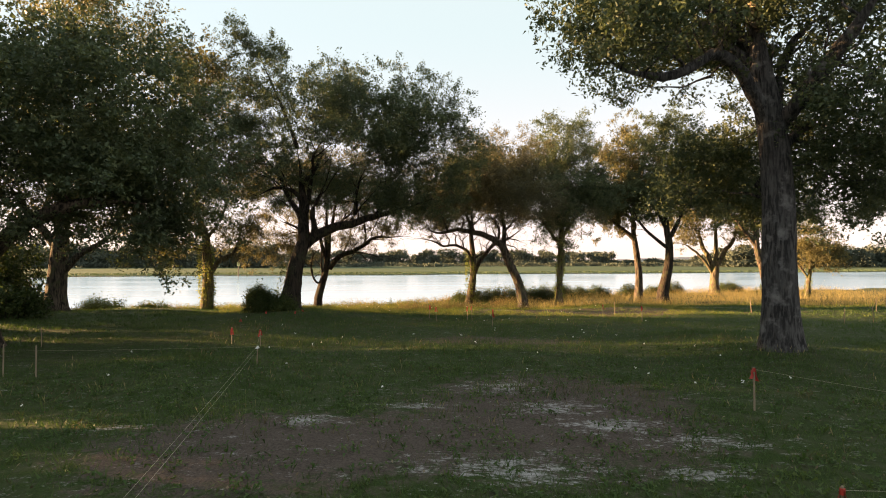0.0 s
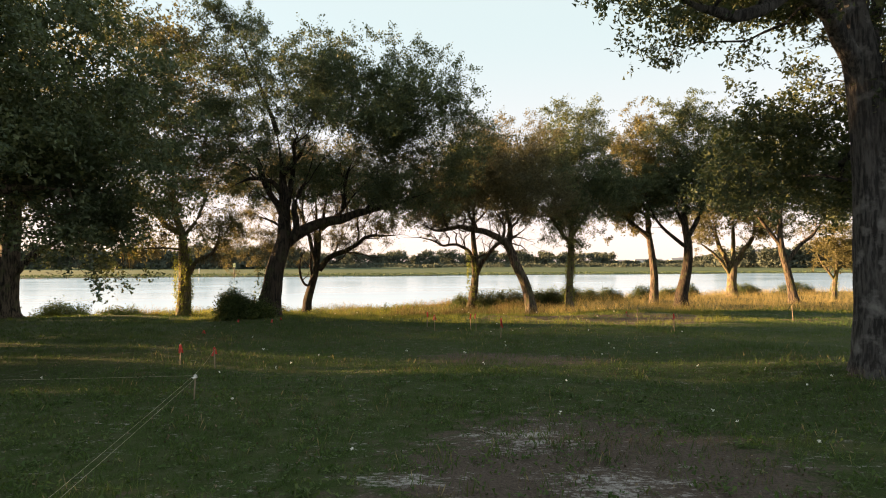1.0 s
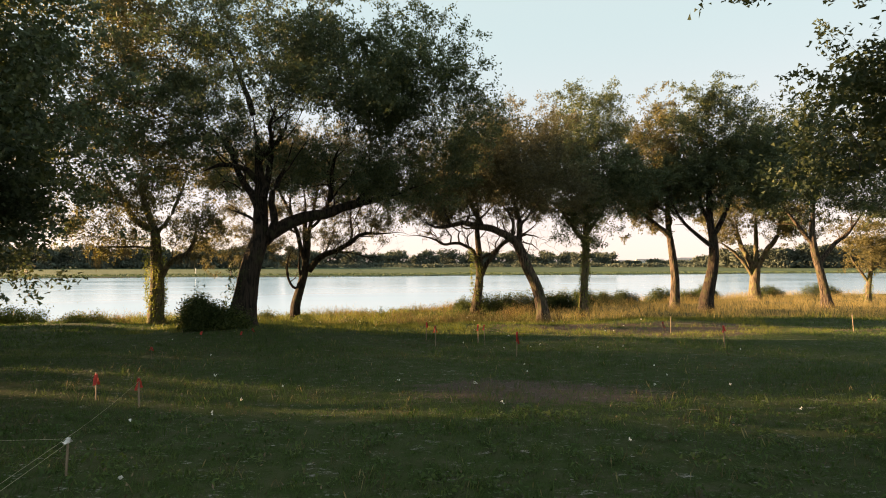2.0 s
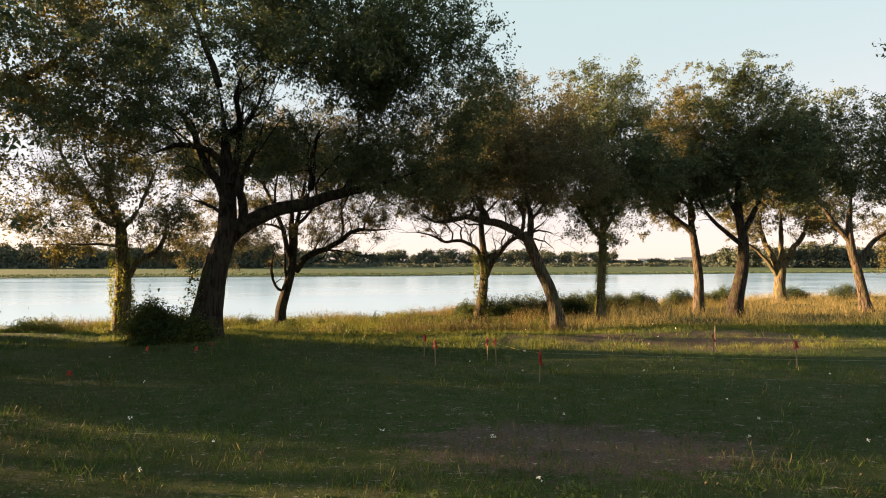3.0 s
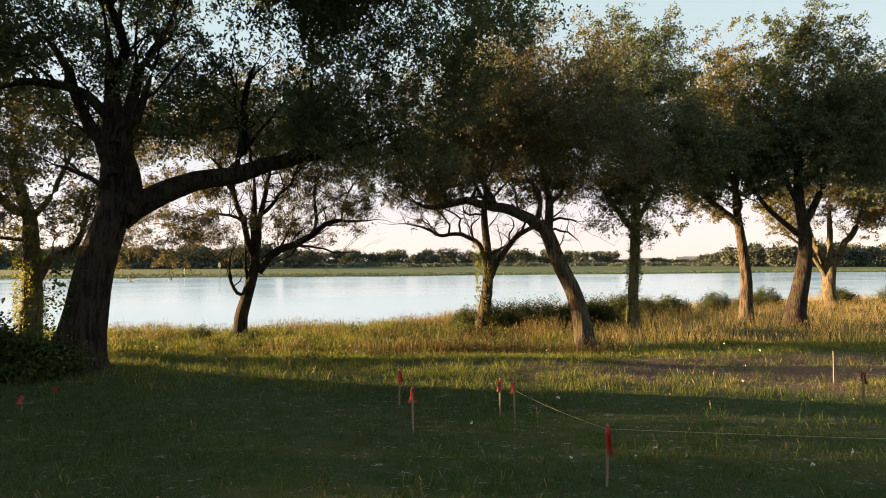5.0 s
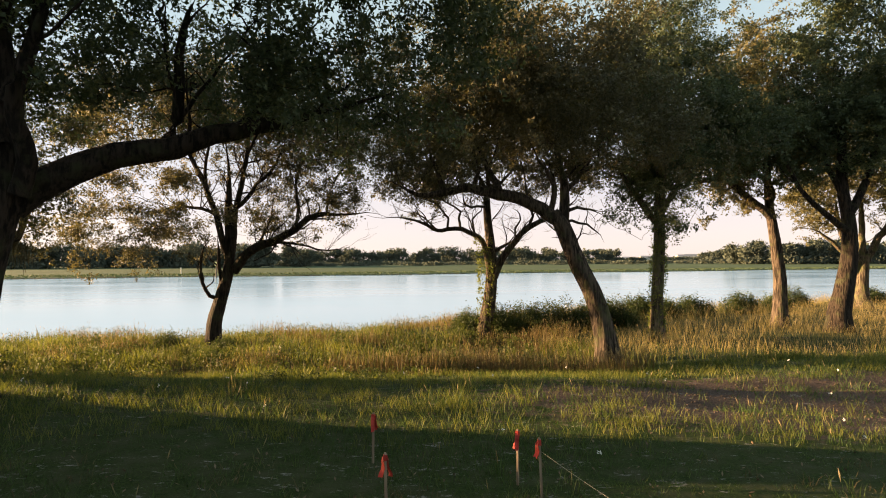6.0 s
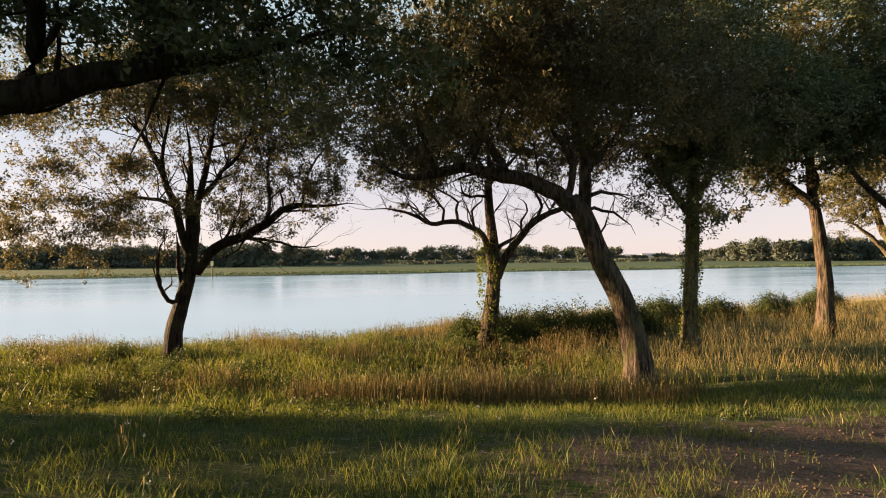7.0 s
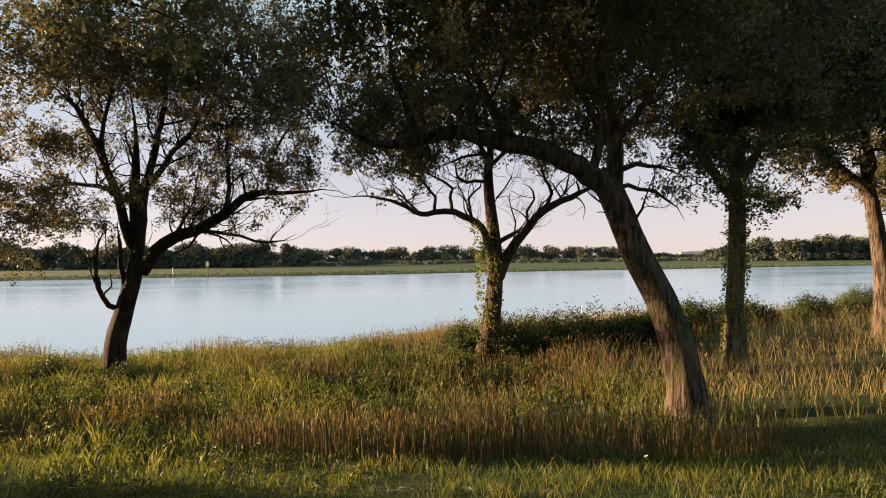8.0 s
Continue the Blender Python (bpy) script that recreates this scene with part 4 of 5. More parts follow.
tree_m = make_tree("massive grey-trunked oak with wide overhead canopy", (9.3, 15.2),
    bough((0, 0, 0, 0.50), (0, 0, 1.2, 0.45), (0.0, 0, 2.6, 0.42), (0.0, 0, 4.2, 0.40), (-0.15, 0, 6.0, 0.36), (-0.5, 0, 8.0, 0.29), (-0.6, 0, 11.0, 0.2)),
    limbs_of(bough((-0.1, 0, 5.9, 0.22), (-0.8, -0.2, 7.0, 0.18), (-1.5, -0.5, 7.7, 0.16), (-2.2, -0.8, 7.75, 0.14), (-3.4, -1.3, 7.05, 0.12), (-4.9, -2.2, 6.9, 0.09), (-5.9, -3.0, 7.2, 0.05)),
     bough((-0.1, 0, 6.4, 0.17), (0.6, 0.6, 8.2, 0.13), (1.8, 1.0, 9.6, 0.08)), bough((-0.5, 0, 7.6, 0.14), (-1.6, 0.6, 9.0, 0.12), (-2.8, 0.8, 10.2, 0.08), (-4.0, 0.8, 11.0, 0.05)), [(0, 0, 6.0, 0.22), (0.5, -1.4, 7.4, 0.18), (1.0, -3.0, 9.0, 0.1)],
     [(0, 0, 5.2, 0.15), (1.2, 0.9, 6.2, 0.12), (2.6, 1.6, 6.6, 0.07)], [(-0.4, 0, 8, 0.2), (-1.6, 1.0, 10, 0.14), (-3.0, 1.6, 12, 0.08)]),
    [(-1.6, 0.6, 10.4, 3.2, 3.4, 2.2, 1.5), (1.2, 0, 11.0, 4.2, 4.2, 3.2, 1.2), (3.2, 0.4, 7.4, 3.2, 3.6, 2.8, 1.8), (-5.3, -3.0, 7.4, 0.85, 1.0, 0.75, 0.30), (-4.2, -1.8, 8.5, 1.2, 1.3, 1.0, 0.45), (-2.2, 1.4, 8.2, 1.5, 1.2, 0.8, 0.38), (-0.6, 1.8, 6.8, 1.5, 1.5, 1.2, 0.12), (-1.0, 2.8, 5.3, 1.4, 1.4, 1.7, 0.5), (0.7, 3.2, 5.5, 1.5, 1.4, 1.7, 0.5), (2.4, 1.4, 5.2, 2.4, 2.2, 1.6, 0.95), (1.0, -1.4, 6.8, 1.6, 1.4, 1.6, 0.35)],
    clumps=1450, leaves=76, leaf=(0.11, 0.068), foliage=LEAF_DEEP, bark=BARK_GREY, seed=25, group=LAWN, sides=18, flare=0.45, core=1.0)

# sawn-off stub high on the big trunk
cutm = Mat("sawn_pale_wood")
rings_ = cutm.noise(25, 3.0)
SAWN = cutm.surface(cutm.ramp(rings_, [(0.3, (0.30, 0.21, 0.13)), (0.7, (0.46, 0.35, 0.23))]), 0.8)
v, q = tube([(-0.45, 0, 8.8), (-0.8, -0.35, 9.05), (-1.0, -0.75, 9.2)], [0.2, 0.18, 0.17], 14)
stub = tagged(mesh_object("limb_stub", v, q, BARK_GREY, tree_m, True), "sawn-off limb stub")
v, q = tube([(-0.985, -0.72, 9.19), (-1.005, -0.76, 9.203)], [0.168, 0.15], 14)
tagged(mesh_object("cut_face", np.vstack([v, [[-1.01, -0.765, 9.205]]]), [q, np.array([[14 + i, 14 + (i + 1) % 14, 28] for i in range(14)])], SAWN, stub), "pale sawn wood face")
copy_thing(tree_k, pose(36.5, 41.0, float(land(36.5, 41.0)), 0, 0, 150))

# more oaks added out of view west of the lawn, spaced to shade it
grove = make_tree("broad dark oak added out of view west of the lawn for shade", (-27, 4),
    [(0, 0, 0, 0.55), (0.1, 0, 1.4, 0.46), (0.1, 0, 3.0, 0.42), (0.2, 0, 5.5, 0.3), (0.2, 0, 9.0, 0.15)],
    [[(0.2, 0, 2.6, 0.26), (1.6, 0, 4.2, 0.2), (3.4, 0.2, 5.6, 0.1)], [(0.2, 0, 3.6, 0.26), (0.8, -1.8, 5.4, 0.2), (1.2, -3.4, 7.4, 0.1)], [(0.2, 0, 3.2, 0.26), (-1.8, 0.8, 5.2, 0.2), (-3.6, 1.2, 7.4, 0.1)]],
    [(0.2, 0, 9.0, 5.2, 5.2, 4.0, 1.4), (3.2, 0.2, 5.6, 3.4, 3.6, 2.8, 0.8), (-3.4, 0, 5.6, 3.6, 4.0, 2.8, 0.8), (0, 3.2, 5.0, 3.4, 2.6, 2.8, 0.7), (0, -3.2, 5.0, 3.4, 2.6, 2.8, 0.7)],
    clumps=430, leaves=20, leaf=(0.42, 0.25), spread=0.45, seed=26, group=LAWN, core=0.45, sprouts=0)
for gx_, gy_, turn, wide in ((-33, 13.0, 150, 1.11), (-26, -9, 250, 1.0), (-41, 9, 80, 1.0), (-33, 29.2, 30, 0.88), (-23, 11, 200, 0.95), (-33, 21.6, 300, 0.54), (-40, -4, 120, 1.0), (-24, 24.6, 60, 0.36), (-46, 20.6, 20, 0.78)):
    copy_thing(grove, pose(gx_, gy_, float(land(gx_, gy_)), 0, 0, turn) @ Matrix.Diagonal((wide, wide, 1.3 if gx_ == -33 else 0.35 + 0.65 * wide, 1)))

# an added tall oak, out of view, whose high crown shades the leaning oak
make_tree("tall high-crowned oak added out of view to shade other crowns", (-38.5, 41.7),
    bough((0, 0, 0, 0.45), (0.1, 0, 3, 0.36), (0.1, 0, 7, 0.30), (0.2, 0, 11, 0.18), (0.2, 0, 14, 0.10)),
    limbs_of(bough((0.1, 0, 7, 0.18), (1.6, 0.4, 9.4, 0.13), (2.8, 0.6, 12, 0.07)), bough((0.1, 0, 7.6, 0.18), (-1.4, 0.6, 10, 0.13), (-2.6, 0.6, 12.4, 0.07))),
    [(0.2, -0.4, 12.4, 3.6, 4.4, 3.0, 1.0), (1.2, 1.0, 11.0, 2.6, 3.0, 2.0, 0.6)],
    clumps=240, leaves=24, leaf=(0.36, 0.22), spread=0.4, seed=27, group=BANK, core=0.4, sprouts=0)

# ---- vines, moss ----
ivy(tree_b, [(0.5, 0, 0.2), (0.5, 0, 1.6), (0.42, 0, 3.0), (0.38, 0, 4.2), (0.3, 0, 5.2)], 0.43, 6200, seed=31)
ivy(tree_e, [(-0.02, 0, 0.2), (0.04, 0, 1.2), (0.1, 0, 2.2), (0.08, 0, 3.4), (-0.04, 0, 4.4)], 0.31, 3000, seed=32)
ivy(tree_g, [(0, 0, 0.2), (0, 0, 1.6), (0.1, 0, 3.2), (0.15, 0, 4.8), (0.2, 0, 6.4)], 0.26, 3200, seed=33)
ivy(tree_c, [(-0.1, 0, 0.1), (0.05, 0, 0.9), (0.2, 0, 1.7), (0.3, 0, 2.3)], 0.36, 1500, seed=34, mat=LEAF_BUSH)
ivy(tree_f, [(-0.30, 0, 1.8), (-0.42, 0, 2.2)], 0.28, 60, seed=35, mat=LEAF_BUSH)
ivy(tree_l, [(0, 0, 0.2), (0.1, 0, 1.4), (0.3, 0, 2.8)], 0.24, 900, seed=36)
hanging_moss(tree_b, [(2.6, -0.2, 4.5, 0.9), (1.7, -0.1, 4.3, 0.5), (-2.7, -0.3, 4.7, 1.1), (-1.2, -0.2, 4.7, 0.5), (-0.9, 0, 5.9, 0.6)])


# ---- shrubs ----
def make_shrub(label, at, size, clumps, leaves=45, seed=1, mat=LEAF_BUSH, leaf=(0.12, 0.07), name="shrub", group="shrubs on the bank"):
    """A bush: stems from one foot, and clumps of leaves in an uneven low dome."""
    k = np.random.default_rng(seed)
    x0, y0 = at
    root = tagged(new(name), label, "shrub", group)
    root.location = (x0, y0, float(land(x0, y0)))
    sx, sy, sz = size
    d = k.standard_normal((clumps, 3))
    d /= np.linalg.norm(d, axis=1)[:, None]
    d[:, 2] = np.abs(d[:, 2])
    r = k.uniform(0.45, 1.0, clumps) ** 0.6
    aim = d * r[:, None] * np.array([sx, sy, sz]) * k.uniform(0.75, 1.12, clumps)[:, None]
    vs, qs, off = [], [], 0
    for t in aim[:: max(1, clumps // 40)]:
        s = np.array([t[0] * 0.35, t[1] * 0.35, -0.1])
        line = s + np.linspace(0, 1, 5)[:, None] * (t - s) + k.standard_normal((5, 3)) * 0.03
        v, q = tube(line, np.linspace(0.022, 0.008, 5), 4)
        vs.append(v), qs.append(q + off)
        off += len(v)
    tagged(mesh_object("branching", np.vstack(vs), np.vstack(qs), BARK, root), kind="stuff")
    idx = np.repeat(np.arange(clumps), k.poisson(leaves, clumps))
    c = aim[idx] + k.standard_normal((len(idx), 3)) * np.array([0.13, 0.13, 0.18])
    c[:, 2] = np.abs(c[:, 2])
    v, q = leaf_faces(c, *leaf, k, 0.2, 3)
    tagged(mesh_object("foliage", v, q, mat, root), kind="stuff")
    return root


make_shrub("dark vine-smothered stump beside the large oak", (-9.2, 28.4), (0.62, 0.6, 1.30), 150, 100, 41, leaf=(0.08, 0.05))
make_shrub("low dark shrub round the foot of the large oak", (-8.4, 28.6), (1.05, 0.7, 0.70), 120, 90, 42, leaf=(0.08, 0.05))
for i, (sx, sy, a, b, c) in enumerate(((2.9, 45.6, 1.3, 0.9, 1.5), (4.3, 46.0, 1.3, 0.9, 1.4), (5.7, 46.3, 1.3, 0.9, 1.45), (7.2, 46.6, 1.3, 0.8, 1.3), (8.6, 46.9, 1.0, 0.8, 1.2),
                                       (1.4, 46.0, 0.7, 0.7, 1.15), (10.2, 48.5, 1.0, 0.8, 1.2), (12.0, 50.0, 1.3, 0.8, 0.9), (14.2, 51.5, 1.3, 0.8, 1.0),
                                       (17.5, 52.5, 1.3, 0.8, 1.0), (20.3, 54.0, 1.2, 0.8, 0.9), (23.5, 57.5, 1.2, 0.9, 1.1), (30.5, 60.0, 1.5, 1.0, 1.0), (36.0, 61.0, 2.0, 1.2, 1.4))):
    make_shrub("leafy green shrub on the edge of the bank", (sx, sy), (a, b, c), 110, 80, 50 + i, leaf=(0.085, 0.042))
# mostly unseen thickets, added and sized to cast shade bands on the grass
WEST_SHADE_THICKET = ((-23.8, 28.4, 2.4, 1.8, 2.0), (-26.8, 26.4, 2.6, 2.0, 2.6), (-20.5, 26.4, 2.0, 1.6, 1.5), (-29.5, 30.2, 2.4, 1.5, 5.8), (-27.0, 36.4, 2.0, 1.5, 6.6), (-28.6, 36.8, 1.8, 1.3, 6.4), (-30.0, 39.2, 2.0, 1.3, 4.1), (-24.0, 9.9, 2.2, 1.8, 4.8))
RIVER_SHADE_THICKET = ((-31.0, 37.0, 2.2, 1.1, 5.4), (-31.0, 42.0, 2.2, 0.9, 2.6), (-20.0, 15.7, 1.3, 1.1, 2.9), (-29.0, 34.6, 2.0, 1.0, 4.5), (-27.6, 35.3, 1.5, 0.8, 4.2), (-20.5, 21.8, 1.2, 0.9, 1.7), (-25.8, 28.9, 1.7, 1.2, 4.2), (-26.2, 27.4, 1.7, 1.2, 4.4), (-25.7, 30.2, 1.6, 0.8, 4.2))
for i, (sx, sy, a, b, c) in enumerate(WEST_SHADE_THICKET + RIVER_SHADE_THICKET):
    make_shrub("dense dark thicket shrub, most of them set out of view to cast shade", (sx, sy), (a, b, c), 120, 32, 70 + i, leaf=(0.19, 0.11))
# these shrubs take the paler ivy leaf colour in place of sunlight
for i, (sx, sy, a, b, c) in enumerate(((-21.5, 35.5, 1.8, 1.2, 1.2), (-19.0, 37.0, 1.6, 1.0, 0.9), (-23.5, 38.0, 1.6, 1.0, 1.0))):
    make_shrub("low green bank shrub with sunlight put in its leaf colour", (sx, sy), (a, b, c), 110, 70, 170 + i, mat=LEAF_IVY, leaf=(0.09, 0.05))
for i, (sx, sy, a, b, c) in enumerate(((-11.6, 44.6, 0.7, 0.6, 0.6), (-9.0, 44.0, 0.6, 0.5, 0.45), (-15.5, 39.6, 0.7, 0.6, 0.5))):
    make_shrub("small weedy bush at the foot of a bank oak", (sx, sy), (a, b, c), 60, 70, 90 + i, leaf=(0.07, 0.035))


# ---- grass ----
def blades(x, y, height, width, lean, k, mat, name, label, segs=1, heads=0.0, head_mat=None):
    """Grass blades as one sheet of stuff; segs 1: a plain blade, 2: a bent one."""
    n = len(x)
    z = land(x, y) - 0.01
    a = k.random(n) * 2 * np.pi
    side = np.stack([np.cos(a), np.sin(a), np.zeros(n)], 1) * (width * k.uniform(0.6, 1.3, n))[:, None] / 2
    b = k.random(n) * 2 * np.pi
    tip = np.stack([np.cos(b) * lean * height, np.sin(b) * lean * height, height], 1) * k.uniform(0.6, 1.0, n)[:, None]
    foot = np.stack([x, y, z], 1)
    if segs == 1:
        v = np.stack([foot - side, foot + side, foot + tip], 1)
        ob = mesh_object(name, v.reshape(-1, 3), np.arange(3 * n).reshape(n, 3), mat)
    else:
        mid_ = foot + tip * np.array([0.35, 0.35, 0.6])
        v = np.stack([foot - side, foot + side, mid_ + side * 0.7, mid_ - side * 0.7, foot + tip], 1).reshape(-1, 3)
        o = np.arange(n)[:, None] * 5
        ob = mesh_object(name, v, [o + np.array([0, 1, 2, 3]), o + np.array([3, 2, 4])], mat)
    tagged(ob, label, "grass", kind="stuff")
    if heads:
        pick = k.random(n) < heads
        top, f = (foot + tip)[pick], tip[pick]
        m = len(top)
        d = f / np.linalg.norm(f, axis=1)[:, None]
        ln = k.uniform(0.09, 0.2, m)[:, None]
        sd = np.cross(d, k.standard_normal((m, 3)))
        sd /= np.linalg.norm(sd, axis=1)[:, None]
        wd = k.uniform(0.004, 0.010, m)[:, None]
        v = np.stack([top - d * ln * 0.6, top + sd * wd, top + d * ln * 0.4, top - sd * wd], 1).reshape(-1, 3)
        hd = mesh_object(name + "_heads", v, np.arange(4 * m).reshape(m, 4), head_mat)
        tagged(hd, "dry straw-coloured grass seed heads on the bank", "grass", kind="stuff")
    return ob


def patchy(x, y, f=1.0):
    """Smooth uneven field between about 0 and 1."""
    return 0.5 + 0.2 * np.sin(0.9 * f * x + 1.3 * np.sin(0.5 * f * y)) + 0.18 * np.sin(1.1 * f * y + 1.7 * np.sin(0.4 * f * x + 1)) + 0.12 * np.sin(2.3 * f * (x + y) + 2)


def bare_ground(x, y):
    d1 = np.hypot((x - 2.0) / 3.6, (y - 9.9) / 4.6)
    d2 = np.hypot((x + 2.4) / 3.4, (y - 7.6) / 2.4)
    d3 = np.hypot((x - 9.0) / 9.0, (y - 30.3) / 2.8)
    return np.clip(np.maximum(1 - np.minimum(d1, d2), np.maximum(0.72 * (1 - d3), 0.55 * (1 - np.hypot((x - 2.0) / 3.5, (y - 18.7) / 1.9)))), 0, 1)


def tufts(n, x0, x1, y0, y1, k, size=0.09, per=7):
    cx, cy = k.uniform(x0, x1, n), k.uniform(y0, y1, n)
    keep = k.random(n) < np.clip(0.25 + 1.0 * patchy(cx, cy) - 1.1 * bare_ground(cx, cy), 0.10, 1)
    cx, cy = np.repeat(cx[keep], per), np.repeat(cy[keep], per)
    return cx + k.standard_normal(len(cx)) * size, cy + k.standard_normal(len(cy)) * size


k = np.random.default_rng(101)
tx, ty = tufts(30000, -13, 15, 4.5, 36.0, k)
blades(tx, ty, k.uniform(0.05, 0.16, len(tx)) * (0.5 + 1.0 * patchy(tx, ty)), 0.013, 0.6, k, BLADE, "lawn_grass", "short uneven green lawn grass in tree shade")
tx, ty = tufts(7000, -26, -13, 8, 36, k)
t2x, t2y = tufts(8000, 15, 42, 14, 40, k)
tx, ty = np.concatenate([tx, t2x]), np.concatenate([ty, t2y])
blades(tx, ty, k.uniform(0.08, 0.18, len(tx)), 0.026, 0.6, k, BLADE, "lawn_grass", "rough lawn grass towards the sides of the clearing")

# clumped longer grass towards the bank, its lightened blades brightening the sunlit strip
n = 4000
wx_, wy_ = k.uniform(-12, 15, n), k.uniform(27.8, 36, n)
keep = k.random(n) < patchy(wx_, wy_, 2.3) - 0.9 * bare_ground(wx_, wy_)
wx_, wy_ = np.repeat(wx_[keep], 20), np.repeat(wy_[keep], 20)
wx_, wy_ = wx_ + k.standard_normal(len(wx_)) * 0.12, wy_ + k.standard_normal(len(wy_)) * 0.12
blades(wx_, wy_, k.uniform(0.08, 0.28, len(wx_)), 0.0085, 0.55, k, TALL, "lawn_tufts", "sunlit yellow-green tufts of longer lawn grass", 2)
# taller weeds in the lawn
n = 1500
wx_, wy_ = k.uniform(-10, 12, n), k.uniform(8, 33, n)
keep = patchy(wx_, wy_, 1.7) > 0.55
wx_, wy_ = np.repeat(wx_[keep], 9), np.repeat(wy_[keep], 9)
wx_, wy_ = wx_ + k.standard_normal(len(wx_)) * 0.10, wy_ + k.standard_normal(len(wy_)) * 0.10
blades(wx_, wy_, k.uniform(0.14, 0.34, len(wx_)), 0.011, 0.45, k, BLADE, "weed_tufts", "yellow-green weed tufts standing in the lawn", 2, 0.15, STRAW)
n = 1100
wx_, wy_ = k.uniform(-9, 10, n), k.uniform(6, 27, n)
keep = patchy(wx_ + 3, wy_, 1.3) > 0.5
wx_, wy_ = np.repeat(wx_[keep], 8), np.repeat(wy_[keep], 8)
wx_, wy_ = wx_ + k.standard_normal(len(wx_)) * 0.09, wy_ + k.standard_normal(len(wy_)) * 0.09
DEAD = leaf_material("withered_grass", (0.045, 0.038, 0.022), (0.09, 0.076, 0.042), (0.17, 0.142, 0.078), 0.3, 0.8)
blades(wx_, wy_, k.uniform(0.06, 0.2, len(wx_)), 0.011, 0.7, k, DEAD, "withered_tufts", "withered brown tufts among the lawn grass", 2)


def bank_zone(n, x0, x1, k):
    x = k.uniform(x0, x1, n)
    sh = near_shore(x) - 1.2
    y0 = 33.6 + 0.9 * np.sin(x * 0.8) + 0.5 * np.sin(x * 2.1)
    return x, y0 + (sh - y0) * k.random(n)


STALK = leaf_material("dry_brown_stalks", (0.05, 0.035, 0.017), (0.108, 0.076, 0.035), (0.19, 0.142, 0.068), 0.3, 0.7)
# knee-high grass of the bank: greener on the left, straw on the right
bx, by = bank_zone(60000, -26, 6, k)
field = patchy(bx, by, 0.8) + 0.12 * k.standard_normal(len(bx))
grow = 0.16 + 0.5 * ss(34, 38, by + 1.2 * np.sin(bx))
h = grow * k.uniform(0.5, 1.1, len(bx)) * (0.2 + 1.25 * patchy(bx, by, 1.9))
green = field < np.where(by > near_shore(bx) - 2.6, 0.36, np.where((by < 35.2) | (bx < -3.5), 0.70, 0.50))
blades(bx[green], by[green], h[green], 0.024, 0.4, k, TALL, "bank_grass", "knee-high green grass on the bank", 2, 0.03, STRAW)
blades(bx[~green], by[~green], h[~green] * 1.25, 0.014, 0.2, k, STALK, "bank_stalks", "dry brown grass stalks standing on the bank", 2, 0.4, STRAW)
bx, by = bank_zone(42000, 4, 44, k)
h = (0.2 + 0.55 * ss(34, 39, by + 1.0 * np.sin(bx))) * k.uniform(0.55, 1.15, len(bx)) * (0.3 + 1.1 * patchy(bx, by, 1.6))
STRAW_BLADE = leaf_material("straw_blades", (0.13, 0.112, 0.042), (0.24, 0.195, 0.085), (0.36, 0.29, 0.145), 0.4, 0.7)
dry = by > 36.8 + 1.1 * k.standard_normal(len(bx))
blades(bx[dry], by[dry], h[dry], 0.010, 0.4, k, STRAW_BLADE, "meadow_grass", "tall golden meadow grass in low sun", 2, 0.45, STRAW)
blades(bx[~dry], by[~dry], h[~dry], 0.02, 0.4, k, TALL, "meadow_grass", "fresh green grass in front of the golden meadow", 2, 0.1, STRAW)
# a stand of brown stalks in front of the shrubs
n = 3400
a_, r_ = k.random(n) * 2 * np.pi, np.sqrt(k.random(n))
bx, by = 1.6 + 4.6 * r_ * np.cos(a_), 35.6 + 1.3 * r_ * np.sin(a_) - 0.05 * (4.6 * r_ * np.cos(a_))
keep = k.random(n) < 0.25 + patchy(bx, by, 1.6)
bx, by = bx[keep], by[keep]
blades(bx, by, k.uniform(0.4, 0.85, len(bx)), 0.014, 0.16, k, STALK, "bank_stalks", "stand of tall dry brown grass stalks", 2, 0.6, STRAW)
# leafy weeds between the stems, in clumps of two kinds
WEED = leaf_material("bank_weed_leaves", (0.028, 0.044, 0.012), (0.064, 0.088, 0.022), (0.14, 0.15, 0.042), 0.36)
for mat_, n, tall_, leaf_ in ((LEAF_BUSH, 560, 0.62, (0.085, 0.032)), (WEED, 860, 0.75, (0.075, 0.032))):
    bx, by = bank_zone(n, -25, 5.5, k)
    keep = k.random(n) < 0.2 + 1.1 * patchy(bx + 5, by, 1.4)
    bx, by = bx[keep], by[keep]
    idx = np.repeat(np.arange(len(bx)), 46)
    top = (tall_ * (0.3 + 0.8 * k.random(len(bx))) * (0.35 + 0.65 * ss(34, 37.5, by)))[idx]
    hh = top * k.random(len(idx)) ** 0.6
    wide_ = 0.10 + 0.22 * (hh / (top + 1e-6)) * (1.25 - hh / (top + 1e-6))
    c = np.stack([bx[idx] + k.standard_normal(len(idx)) * wide_, by[idx] + k.standard_normal(len(idx)) * wide_, land(bx, by)[idx] + hh], 1)
    v, q = leaf_faces(c, *leaf_, k, 0.3, 3)
    tagged(mesh_object("bank_weeds", v, q, mat_), "broad-leaved green weeds among the bank grass", "weeds", kind="stuff")
